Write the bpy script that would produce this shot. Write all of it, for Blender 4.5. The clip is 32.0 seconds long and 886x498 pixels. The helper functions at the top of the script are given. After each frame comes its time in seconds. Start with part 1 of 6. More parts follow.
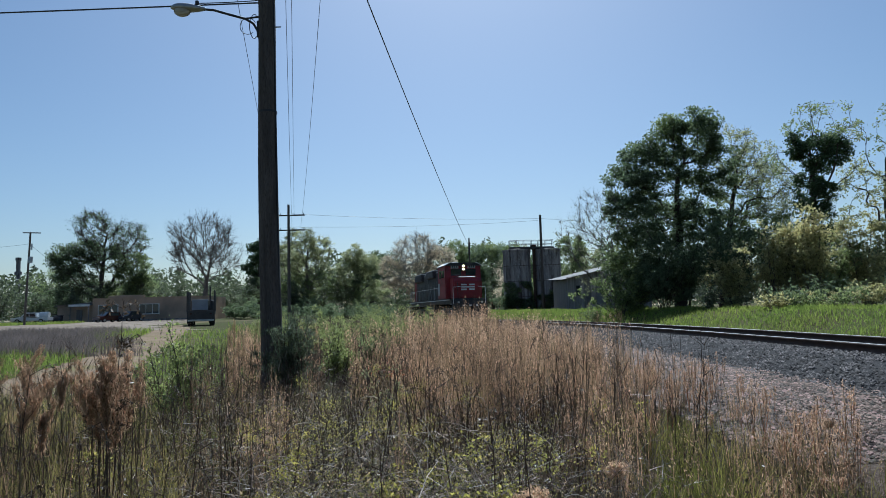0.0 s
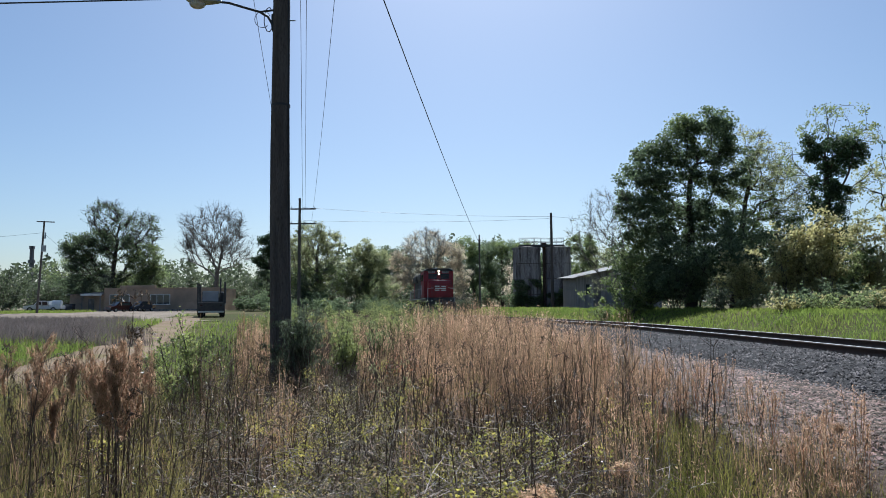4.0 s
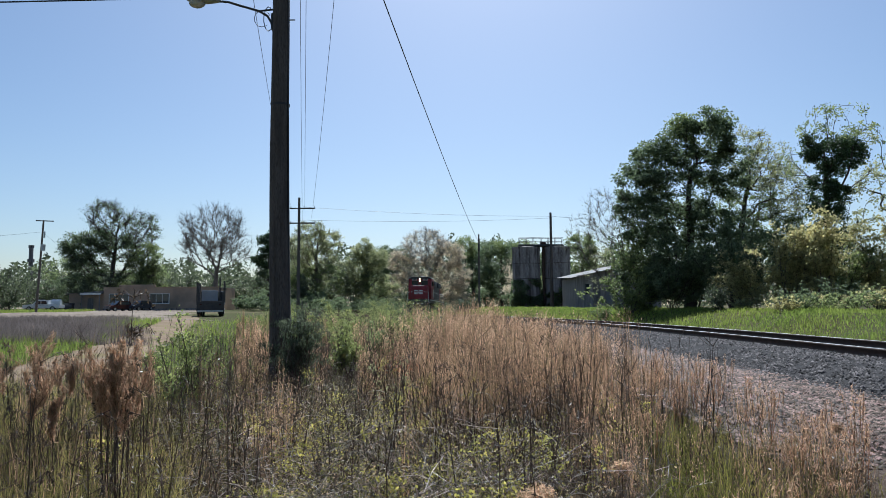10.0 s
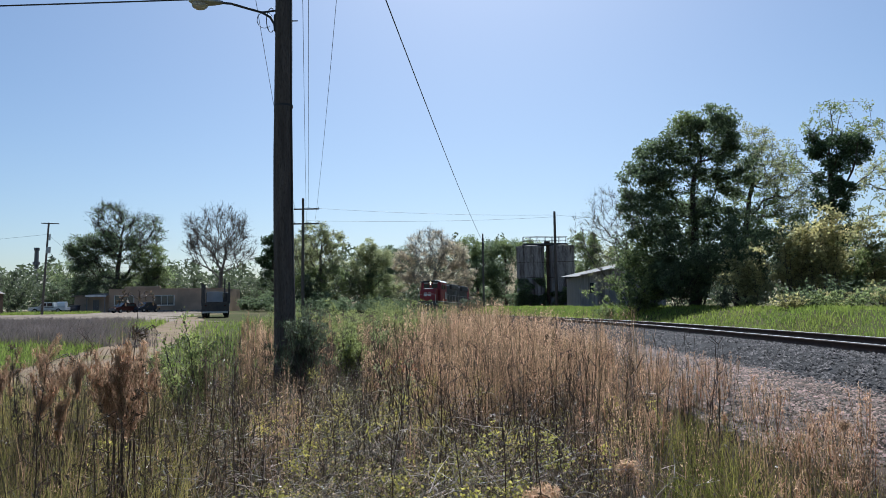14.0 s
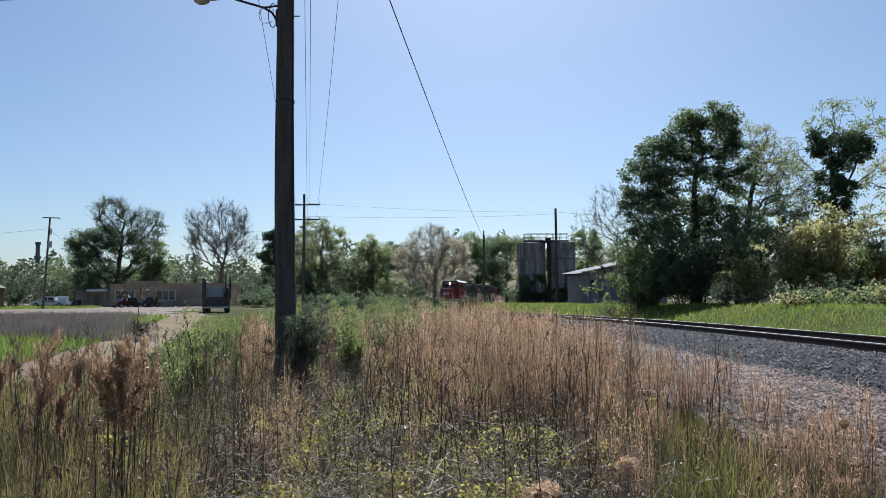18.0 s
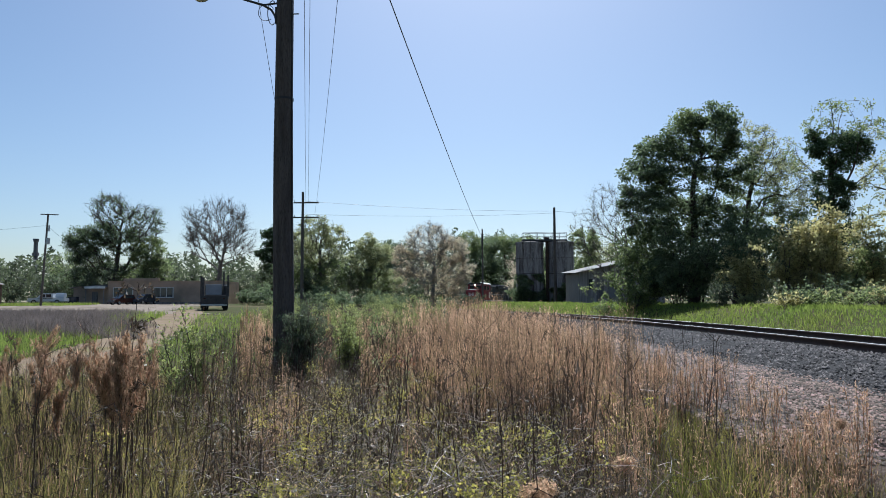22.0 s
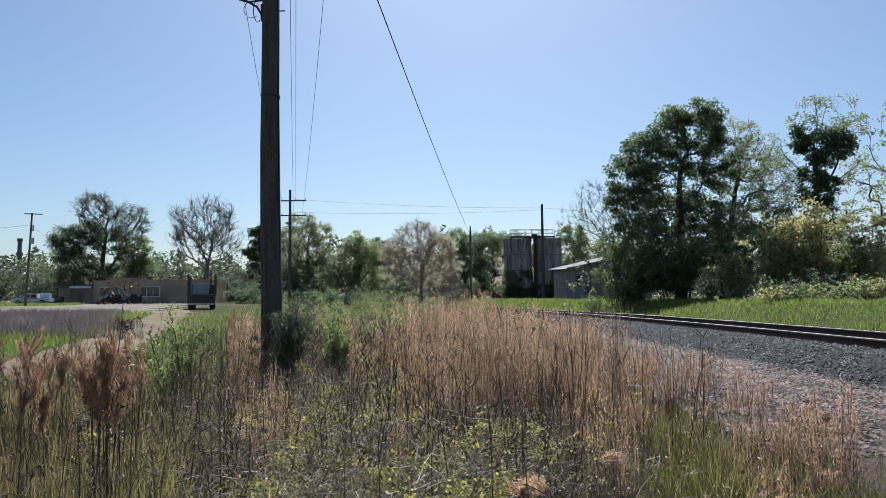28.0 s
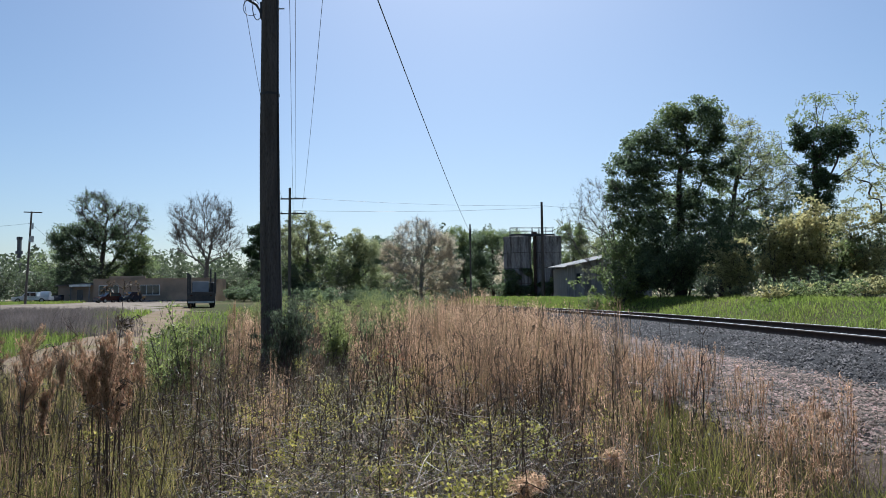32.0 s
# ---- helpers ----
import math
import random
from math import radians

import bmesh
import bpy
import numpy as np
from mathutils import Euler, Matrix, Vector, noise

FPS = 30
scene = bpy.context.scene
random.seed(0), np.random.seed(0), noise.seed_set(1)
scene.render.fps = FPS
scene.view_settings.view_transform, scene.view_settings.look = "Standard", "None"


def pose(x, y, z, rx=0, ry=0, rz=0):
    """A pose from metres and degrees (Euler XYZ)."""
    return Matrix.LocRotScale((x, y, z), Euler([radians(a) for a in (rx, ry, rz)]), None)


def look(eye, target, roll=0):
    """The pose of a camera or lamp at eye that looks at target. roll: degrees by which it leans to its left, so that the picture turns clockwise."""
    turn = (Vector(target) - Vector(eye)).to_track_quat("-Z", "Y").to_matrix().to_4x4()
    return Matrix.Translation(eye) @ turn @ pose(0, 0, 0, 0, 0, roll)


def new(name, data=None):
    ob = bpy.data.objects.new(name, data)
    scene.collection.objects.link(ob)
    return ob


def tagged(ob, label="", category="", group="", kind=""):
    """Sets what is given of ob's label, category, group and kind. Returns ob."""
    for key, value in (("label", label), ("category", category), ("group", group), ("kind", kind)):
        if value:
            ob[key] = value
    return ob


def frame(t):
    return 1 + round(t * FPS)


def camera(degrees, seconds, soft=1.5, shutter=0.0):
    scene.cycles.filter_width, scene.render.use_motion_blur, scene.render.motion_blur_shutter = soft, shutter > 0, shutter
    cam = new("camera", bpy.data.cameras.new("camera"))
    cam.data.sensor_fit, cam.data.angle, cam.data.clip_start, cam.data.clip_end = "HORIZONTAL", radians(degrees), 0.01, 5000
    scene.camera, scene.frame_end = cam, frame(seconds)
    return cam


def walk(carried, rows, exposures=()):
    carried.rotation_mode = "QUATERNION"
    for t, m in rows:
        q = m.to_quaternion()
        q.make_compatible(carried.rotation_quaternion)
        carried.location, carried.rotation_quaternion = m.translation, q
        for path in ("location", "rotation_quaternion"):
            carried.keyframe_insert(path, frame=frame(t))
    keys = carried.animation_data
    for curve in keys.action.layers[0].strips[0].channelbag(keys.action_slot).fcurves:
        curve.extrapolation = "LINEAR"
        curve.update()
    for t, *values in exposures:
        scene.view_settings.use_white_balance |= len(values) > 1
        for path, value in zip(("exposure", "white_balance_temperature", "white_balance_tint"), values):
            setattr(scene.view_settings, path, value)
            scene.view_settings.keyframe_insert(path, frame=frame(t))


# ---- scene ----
cam = camera(65, 32.0, soft=0.85)
EYE = Vector((0, 0, 1.55))


def aim(yaw, pitch, roll):
    """A held camera at the eye: degrees to its left, up, and of lean."""
    a, b = radians(yaw), radians(pitch)
    return look(EYE, EYE + Vector((-math.sin(a) * math.cos(b), math.cos(a) * math.cos(b), math.sin(b))), roll)


walk(cam, [
    (0, aim(-0.567, 5.018, -1.525)),
    (0.5, aim(-0.437, 4.978, -1.710)),
    (1, aim(-0.323, 4.932, -1.835)),
    (1.5, aim(-0.207, 4.945, -1.569)),
    (2, aim(0.048, 4.992, -1.142)),
    (2.5, aim(0.166, 4.802, -0.744)),
    (3, aim(0.243, 4.814, -0.575)),
    (3.5, aim(0.293, 4.748, -0.460)),
    (5.5, aim(0.053, 4.696, -0.130)),
    (6, aim(0.000, 4.692, 0.000)),
    (6.5, aim(-0.016, 4.696, -0.149)),
    (7, aim(0.002, 4.783, -0.211)),
    (7.5, aim(0.214, 4.779, -0.211)),
    (8, aim(0.152, 4.805, -0.269)),
    (8.5, aim(0.167, 4.774, -0.325)),
    (9, aim(0.203, 4.757, -0.273)),
    (9.5, aim(0.211, 4.666, -0.337)),
    (10, aim(0.226, 4.682, -0.340)),
    (10.5, aim(0.198, 4.738, -0.487)),
    (11, aim(0.173, 4.655, -0.517)),
    (11.5, aim(0.312, 4.651, -0.521)),
    (12, aim(0.291, 4.690, -0.602)),
    (12.5, aim(0.358, 4.725, -0.671)),
    (13, aim(0.441, 4.727, -0.669)),
    (13.5, aim(0.457, 4.675, -0.714)),
    (14, aim(0.560, 4.657, -0.718)),
    (14.5, aim(0.576, 4.606, -0.777)),
    (16.5, aim(0.602, 4.470, -0.578)),
    (17, aim(0.540, 4.375, -0.476)),
    (17.5, aim(0.560, 4.331, -0.384)),
    (18, aim(0.639, 4.363, -0.409)),
    (18.5, aim(0.556, 4.368, -0.417)),
    (19, aim(0.508, 4.363, -0.430)),
    (19.5, aim(0.531, 4.321, -0.369)),
    (20, aim(0.488, 4.258, -0.319)),
    (20.5, aim(0.508, 4.194, -0.250)),
    (21, aim(0.576, 4.230, -0.162)),
    (21.5, aim(0.580, 4.239, -0.143)),
    (22, aim(0.514, 4.249, -0.149)),
    (22.5, aim(0.498, 4.226, -0.182)),
    (23, aim(0.426, 4.175, -0.196)),
    (23.5, aim(0.273, 4.186, -0.327)),
    (24, aim(0.225, 4.146, -0.362)),
    (24.5, aim(0.212, 4.073, -0.351)),
    (25, aim(0.132, 4.077, -0.365)),
    (25.5, aim(-0.010, 4.054, -0.389)),
    (27.5, aim(-0.519, 3.988, -0.506)),
    (28, aim(-0.461, 4.015, -0.579)),
    (28.5, aim(-0.520, 3.992, -0.625)),
    (29, aim(-0.460, 3.986, -0.572)),
    (29.5, aim(-0.500, 3.997, -0.553)),
    (30, aim(-0.433, 4.016, -0.561)),
    (30.5, aim(-0.436, 3.958, -0.505)),
    (31, aim(-0.441, 3.938, -0.467)),
    (31.5, aim(-0.513, 3.877, -0.563)),
    (32, aim(-0.481, 3.850, -0.629)),
], exposures=[(0.0, 0.3, 5350, 2), (0.6, 0.3, 5350, 2), (1.0, 0.92, 5600, 13), (2.0, 0.57, 5600, 6), (32.0, 0.57, 5600, 6)])

# ---- world and sun ----
SUN_EL, SUN_AZ = 48.0, 3.0
world = bpy.data.worlds.new("world")
scene.world = world
world.use_nodes = True
sky = world.node_tree.nodes.new("ShaderNodeTexSky")
sky.sky_type, sky.sun_disc = "NISHITA", False
sky.sun_elevation, sky.sun_rotation = radians(SUN_EL), radians(SUN_AZ)
sky.air_density, sky.dust_density, sky.ozone_density = 1.0, 1.05, 1.75
back = world.node_tree.nodes["Background"]
back.inputs["Strength"].default_value = 0.064
world.node_tree.links.new(sky.outputs[0], back.inputs[0])
sun_data = bpy.data.lights.new("sun", "SUN")
sun_data.energy, sun_data.angle, sun_data.color = 5.0, radians(0.5), (1.0, 0.97, 0.92)
sun = new("sun", sun_data)
toward = Vector((math.sin(radians(SUN_AZ)) * math.cos(radians(SUN_EL)), math.cos(radians(SUN_AZ)) * math.cos(radians(SUN_EL)), math.sin(radians(SUN_EL))))
sun.matrix_world = look(toward * 100, (0, 0, 0))


# ---- materials ----
def material(name, color, color2=None, scale=4.0, rough=0.8, metal=0.0, bump=0.0, bump_scale=40.0, fine=None, island=0.0, obj_random=0.0,
             through_light=0.0, stains=None, stain_scale=0.6, spec=0.3, stretch=(1, 1, 1), gain_light=1.35):
    """A surface with two colours mixed by noise, a finer grain, stains, relief and, for leaves, light that passes through."""
    m = bpy.data.materials.new(name)
    m.use_nodes = True
    nt = m.node_tree
    N, L = nt.nodes, nt.links
    bsdf = N["Principled BSDF"]
    bsdf.inputs["Roughness"].default_value, bsdf.inputs["Metallic"].default_value = rough, metal
    bsdf.inputs["Specular IOR Level"].default_value = spec
    geo = N.new("ShaderNodeNewGeometry")
    tex = N.new("ShaderNodeTexCoord")
    mp = N.new("ShaderNodeMapping")
    mp.inputs["Scale"].default_value = stretch
    L.new(tex.outputs["Object"], mp.inputs[0])

    def noise_tex(s, detail=4.0):
        n = N.new("ShaderNodeTexNoise")
        n.inputs["Scale"].default_value, n.inputs["Detail"].default_value = s, detail
        L.new(mp.outputs[0], n.inputs["Vector"])
        return n

    def mix(a, b, fac, mode="MIX"):
        x = N.new("ShaderNodeMix")
        x.data_type, x.blend_type = "RGBA", mode
        for value, k in ((a, 6), (b, 7), (fac, 0)):
            if isinstance(value, (tuple, list)):
                x.inputs[k].default_value = (*value, 1)
            elif isinstance(value, float):
                x.inputs[k].default_value = value
            else:
                L.new(value, x.inputs[k])
        return x.outputs[2]

    def ramp(value, lo, hi):
        r = N.new("ShaderNodeMapRange")
        r.inputs[1].default_value, r.inputs[2].default_value = lo, hi
        L.new(value, r.inputs[0])
        return r.outputs[0]

    col = mix(color, color2 or tuple(c * 0.7 for c in color), ramp(noise_tex(scale).outputs[0], 0.35, 0.65))
    if fine:
        col = mix(col, fine, ramp(noise_tex(scale * 11, 2.0).outputs[0], 0.5, 0.72))
    if stains:
        col = mix(col, stains, ramp(noise_tex(stain_scale, 6.0).outputs[0], 0.5, 0.68))
    for amount, socket in ((island, geo.outputs["Random Per Island"]), (obj_random, None)):
        if amount:
            if socket is None:
                socket = N.new("ShaderNodeObjectInfo").outputs["Random"]
            hsv = N.new("ShaderNodeHueSaturation")
            r = N.new("ShaderNodeMapRange")
            r.inputs[3].default_value, r.inputs[4].default_value = 1 - amount, 1 + amount
            L.new(socket, r.inputs[0])
            L.new(r.outputs[0], hsv.inputs["Value"])
            h = N.new("ShaderNodeMapRange")
            h.inputs[3].default_value, h.inputs[4].default_value = 0.5 + 0.03 * amount, 0.5 - 0.03 * amount
            L.new(socket, h.inputs[0])
            L.new(h.outputs[0], hsv.inputs["Hue"])
            L.new(col, hsv.inputs["Color"])
            col = hsv.outputs[0]
    L.new(col, bsdf.inputs["Base Color"])
    if bump:
        b = N.new("ShaderNodeBump")
        b.inputs["Strength"].default_value, b.inputs["Distance"].default_value = bump, 0.02
        L.new(noise_tex(bump_scale, 3.0).outputs[0], b.inputs["Height"])
        L.new(b.outputs[0], bsdf.inputs["Normal"])
    if through_light:
        tr = N.new("ShaderNodeBsdfTranslucent")
        gain = N.new("ShaderNodeHueSaturation")
        gain.inputs["Value"].default_value, gain.inputs["Saturation"].default_value = gain_light, 1.0
        L.new(col, gain.inputs["Color"])
        L.new(gain.outputs[0], tr.inputs[0])
        ms = N.new("ShaderNodeMixShader")
        ms.inputs[0].default_value = through_light
        L.new(bsdf.outputs[0], ms.inputs[1])
        L.new(tr.outputs[0], ms.inputs[2])
        L.new(ms.outputs[0], N["Material Output"].inputs[0])
    return m


def glow(name, color, strength):
    m = bpy.data.materials.new(name)
    m.use_nodes = True
    b = m.node_tree.nodes["Principled BSDF"]
    b.inputs["Emission Color"].default_value, b.inputs["Emission Strength"].default_value = (*color, 1), strength
    b.inputs["Base Color"].default_value = (*color, 1)
    return m


# shadow in the gaps between weeds is put into this dark soil
M_SOIL = material("grassy_soil", (0.055, 0.06, 0.02), (0.065, 0.05, 0.026), 0.5, 0.95, fine=(0.07, 0.10, 0.02), bump=0.6, bump_scale=9, stains=(0.17, 0.13, 0.075), stain_scale=0.07, spec=0.04)
M_GRAVEL = material("pale_gravel", (0.11, 0.08, 0.063), (0.06, 0.044, 0.035), 3.0, 0.9, fine=(0.17, 0.13, 0.105), bump=1.0, bump_scale=26, stains=(0.075, 0.062, 0.05), stain_scale=0.9, spec=0.04)
M_CHIP = material("gravel_chip", (0.205, 0.142, 0.11), (0.075, 0.053, 0.042), 2.0, 0.75, island=0.95, spec=0.14)
M_BALLAST = material("dark_ballast", (0.03, 0.029, 0.03), (0.045, 0.042, 0.042), 7.0, 0.85, fine=(0.06, 0.055, 0.055), bump=1.0, bump_scale=18, spec=0.04)
M_STONE = material("ballast_stone", (0.115, 0.104, 0.10), (0.055, 0.05, 0.05), 3.0, 0.85, island=0.85, spec=0.08)
M_LOT = material("pale_dirt_lot", (0.25, 0.20, 0.16), (0.19, 0.15, 0.115), 0.4, 0.9, fine=(0.30, 0.25, 0.20), bump=0.5, bump_scale=6, stains=(0.16, 0.12, 0.09), stain_scale=0.12, spec=0.04)
M_DIRT = material("dirt_road", (0.23, 0.165, 0.11), (0.17, 0.12, 0.08), 0.7, 0.95, fine=(0.28, 0.21, 0.15), bump=0.6, bump_scale=10, stains=(0.18, 0.15, 0.07), stain_scale=0.5, spec=0.04)
M_RAIL = material("rusty_rail_steel", (0.075, 0.045, 0.032), (0.05, 0.033, 0.026), 6.0, 0.7, 0.4)
M_RAILTOP = material("polished_rail_head", (0.62, 0.61, 0.60), (0.5, 0.49, 0.48), 9.0, 0.4, 0.7)
M_TIE = material("creosote_wood", (0.055, 0.042, 0.033), (0.10, 0.08, 0.065), 3.0, 0.9, obj_random=0.35, bump=0.7, bump_scale=14, stretch=(1, 8, 8), spec=0.04)
M_POLE = material("dark_pole_wood", (0.075, 0.062, 0.055), (0.12, 0.10, 0.088), 3.0, 0.9, fine=(0.035, 0.028, 0.024), bump=0.9, bump_scale=20, stretch=(5, 5, 0.35))
M_POLEFAR = material("grey_pole_wood", (0.12, 0.105, 0.095), (0.08, 0.07, 0.06), 2.0, 0.9, stretch=(4, 4, 0.4), bump=0.5)
M_WIRE = material("black_wire", (0.03, 0.03, 0.033), rough=0.5)
M_STEEL = material("galvanised_steel", (0.42, 0.43, 0.44), (0.32, 0.33, 0.34), 8.0, 0.45, 0.8)
M_DARKSTEEL = material("dark_painted_steel", (0.035, 0.037, 0.042), (0.06, 0.055, 0.055), 4.0, 0.6, 0.2)
M_GLASS = material("dark_window_glass", (0.03, 0.04, 0.05), rough=0.06, spec=0.8)
M_LENS = material("clouded_lamp_lens", (0.55, 0.53, 0.47), (0.45, 0.42, 0.36), 12.0, 0.25, through_light=0.4)
M_BARK = material("grey_bark", (0.10, 0.085, 0.07), (0.16, 0.14, 0.12), 5.0, 0.95, bump=0.8, bump_scale=16, stretch=(3, 3, 0.6))
M_BARKDARK = material("dark_bark", (0.055, 0.045, 0.038), (0.085, 0.07, 0.06), 5.0, 0.95, bump=0.8, bump_scale=16, stretch=(3, 3, 0.6))


M_BARKPALE = material("pale_grey_bark", (0.30, 0.275, 0.25), (0.20, 0.18, 0.16), 5.0, 0.95, bump=0.6, bump_scale=16, stretch=(3, 3, 0.6))
M_WHITE = material("white_paint", (0.72, 0.71, 0.69), (0.6, 0.58, 0.55), 2.0, 0.5)


def leaf_mat(name, c, c2, through_light=0.45):
    return material(name, c, c2, 0.35, 0.55, island=0.4, through_light=through_light, spec=0.35, gain_light=2.3)


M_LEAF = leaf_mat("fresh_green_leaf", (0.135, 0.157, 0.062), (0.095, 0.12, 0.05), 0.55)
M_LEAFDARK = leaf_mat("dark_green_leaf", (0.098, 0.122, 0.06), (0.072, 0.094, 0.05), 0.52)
# pale new leaf; on the far round trees its paleness stands for haze
M_LEAFPALE = leaf_mat("pale_spring_and_hazed_leaf", (0.205, 0.21, 0.105), (0.15, 0.16, 0.08), 0.55)
M_LEAFYEL = leaf_mat("yellow_green_leaf", (0.29, 0.26, 0.115), (0.16, 0.16, 0.075), 0.54)
M_FRESH = leaf_mat("bright_new_leaf", (0.165, 0.182, 0.06), (0.105, 0.122, 0.045), 0.52)
M_LEAFFAR = leaf_mat("far_woods_leaf", (0.07, 0.082, 0.042), (0.05, 0.062, 0.034), 0.42)
M_LEAFTAN = leaf_mat("tan_bud", (0.40, 0.335, 0.235), (0.29, 0.25, 0.175), 0.5)
M_IVY = leaf_mat("ivy_leaf", (0.035, 0.06, 0.025), (0.045, 0.07, 0.03), 0.25)
M_CEDAR = leaf_mat("cedar_spray", (0.06, 0.075, 0.045), (0.085, 0.095, 0.055), 0.35)


# ---- building helpers ----
def part(name, bm, mat, parent=None, label=""):
    """One mesh object from a bmesh or a mesh, under a thing or a part."""
    if isinstance(bm, bmesh.types.BMesh):
        me = bpy.data.meshes.new(name)
        bm.to_mesh(me)
        bm.free()
    else:
        me = bm
    if mat and not me.materials:
        me.materials.append(mat)
    ob = new(name, me)
    if parent:
        ob.parent = parent
    if label:
        ob["label"] = label
    return ob


def thing(name, m, label, category, group="", kind=""):
    ob = new(name)
    ob.empty_display_size = 0.2
    ob.matrix_world = m
    return tagged(ob, label, category, group, kind)


def array_mesh(name, verts, faces, smooth=False):
    """A mesh from arrays of points and of faces of one size."""
    verts, faces = np.asarray(verts, float), np.asarray(faces, np.int64)
    me = bpy.data.meshes.new(name)
    k = faces.shape[1]
    me.vertices.add(len(verts))
    me.vertices.foreach_set("co", verts.ravel())
    me.loops.add(faces.size)
    me.loops.foreach_set("vertex_index", faces.ravel())
    me.polygons.add(len(faces))
    me.polygons.foreach_set("loop_start", np.arange(len(faces)) * k)
    if smooth:
        me.polygons.foreach_set("use_smooth", np.ones(len(faces), bool))
    me.update()
    return me


def add_box(bm, sx, sy, sz, x=0, y=0, z=0, rx=0, ry=0, rz=0, bevel=0.0, taper=None):
    """A box with its centre at x, y, z; taper: the top's share of the base, across and along."""
    made = bmesh.ops.create_cube(bm, size=1)["verts"]
    if taper:
        for v in made:
            if v.co.z > 0:
                v.co.x *= taper[0]
                v.co.y *= taper[1]
    bmesh.ops.transform(bm, matrix=pose(x, y, z, rx, ry, rz) @ Matrix.Diagonal((sx, sy, sz, 1)), verts=made)
    if bevel:
        edges = list({e for v in made for e in v.link_edges})
        bmesh.ops.bevel(bm, geom=edges, offset=bevel, segments=1, affect="EDGES")
    return bm


def box(sx, sy, sz, x=0, y=0, z=0, rx=0, ry=0, rz=0, bevel=0.0, taper=None):
    return add_box(bmesh.new(), sx, sy, sz, x, y, z, rx, ry, rz, bevel, taper)


def add_cyl(bm, r1, r2, depth, m=None, n=16, caps=True):
    bmesh.ops.create_cone(bm, cap_ends=caps, segments=n, radius1=r1, radius2=r2, depth=depth, matrix=m or Matrix())
    return bm


def cyl(r1, r2, depth, m=None, n=16, caps=True):
    return add_cyl(bmesh.new(), r1, r2, depth, m, n, caps)


def tubes(name, segs, sides=5, smooth=True):
    """One mesh of tapered tubes; each row: start, end, radius at start and end."""
    segs = np.asarray(segs, float).reshape(-1, 8)
    p0, p1, r0, r1 = segs[:, :3], segs[:, 3:6], segs[:, 6], segs[:, 7]
    d = p1 - p0
    d /= np.maximum(np.linalg.norm(d, axis=1, keepdims=True), 1e-9)
    ref = np.where(np.abs(d[:, 2:3]) > 0.9, [[1.0, 0, 0]], [[0, 0, 1.0]])
    a = np.cross(d, ref)
    a /= np.linalg.norm(a, axis=1, keepdims=True)
    b = np.cross(d, a)
    th = np.arange(sides) * 2 * np.pi / sides
    ring = np.cos(th)[None, :, None] * a[:, None, :] + np.sin(th)[None, :, None] * b[:, None, :]
    v = np.concatenate([p0[:, None] + ring * r0[:, None, None], p1[:, None] + ring * r1[:, None, None]], 1)
    k = np.arange(sides)
    quad = np.stack([k, (k + 1) % sides, (k + 1) % sides + sides, k + sides], 1)
    f = quad[None] + (np.arange(len(segs)) * 2 * sides)[:, None, None]
    return array_mesh(name, v.reshape(-1, 3), f.reshape(-1, 4), smooth)


def pipe(name, pts, radii, sides=6):
    """One unbroken tapering tube along a line of points."""
    pts, radii = np.asarray(pts, float), np.asarray(radii, float)
    d = np.gradient(pts, axis=0)
    d /= np.maximum(np.linalg.norm(d, axis=1, keepdims=True), 1e-9)
    way = pts[-1] - pts[0]
    ref = np.array([1.0, 0, 0]) if abs(way[2]) > 0.7 * np.linalg.norm(way) else np.array([0, 0, 1.0])
    a = np.cross(d, ref)
    a /= np.maximum(np.linalg.norm(a, axis=1, keepdims=True), 1e-9)
    b = np.cross(d, a)
    th = np.arange(sides) * 2 * np.pi / sides
    v = pts[:, None] + radii[:, None, None] * (np.cos(th)[None, :, None] * a[:, None] + np.sin(th)[None, :, None] * b[:, None])
    f = [(sides * j + i, sides * j + (i + 1) % sides, sides * j + sides + (i + 1) % sides, sides * j + sides + i) for j in range(len(pts) - 1) for i in range(sides)]
    return array_mesh(name, v.reshape(-1, 3), f, True)


def leaf_quads(name, centres, size, rng, flat=0.0, aspect=0.55):
    """One mesh of pointed leaves, each a bent pair of triangles, turned at random."""
    c = np.asarray(centres, float)
    n = len(c)
    size = np.broadcast_to(np.asarray(size, float), (n,))[:, None]
    a = rng.normal(size=(n, 3))
    a[:, 2] *= 1 - flat
    a /= np.linalg.norm(a, axis=1, keepdims=True)
    b = np.cross(a, rng.normal(size=(n, 3)))
    b /= np.maximum(np.linalg.norm(b, axis=1, keepdims=True), 1e-9)
    nrm = np.cross(a, b)
    v = np.stack([c - a * size * 0.5, c + b * size * aspect * 0.5 + nrm * size * 0.12, c + a * size * 0.5, c - b * size * aspect * 0.5 + nrm * size * 0.12], 1)
    i = np.arange(n)[:, None] * 4
    f = np.concatenate([i + [[0, 1, 2]], i + [[0, 2, 3]]], 0)
    return array_mesh(name, v.reshape(-1, 3), f)


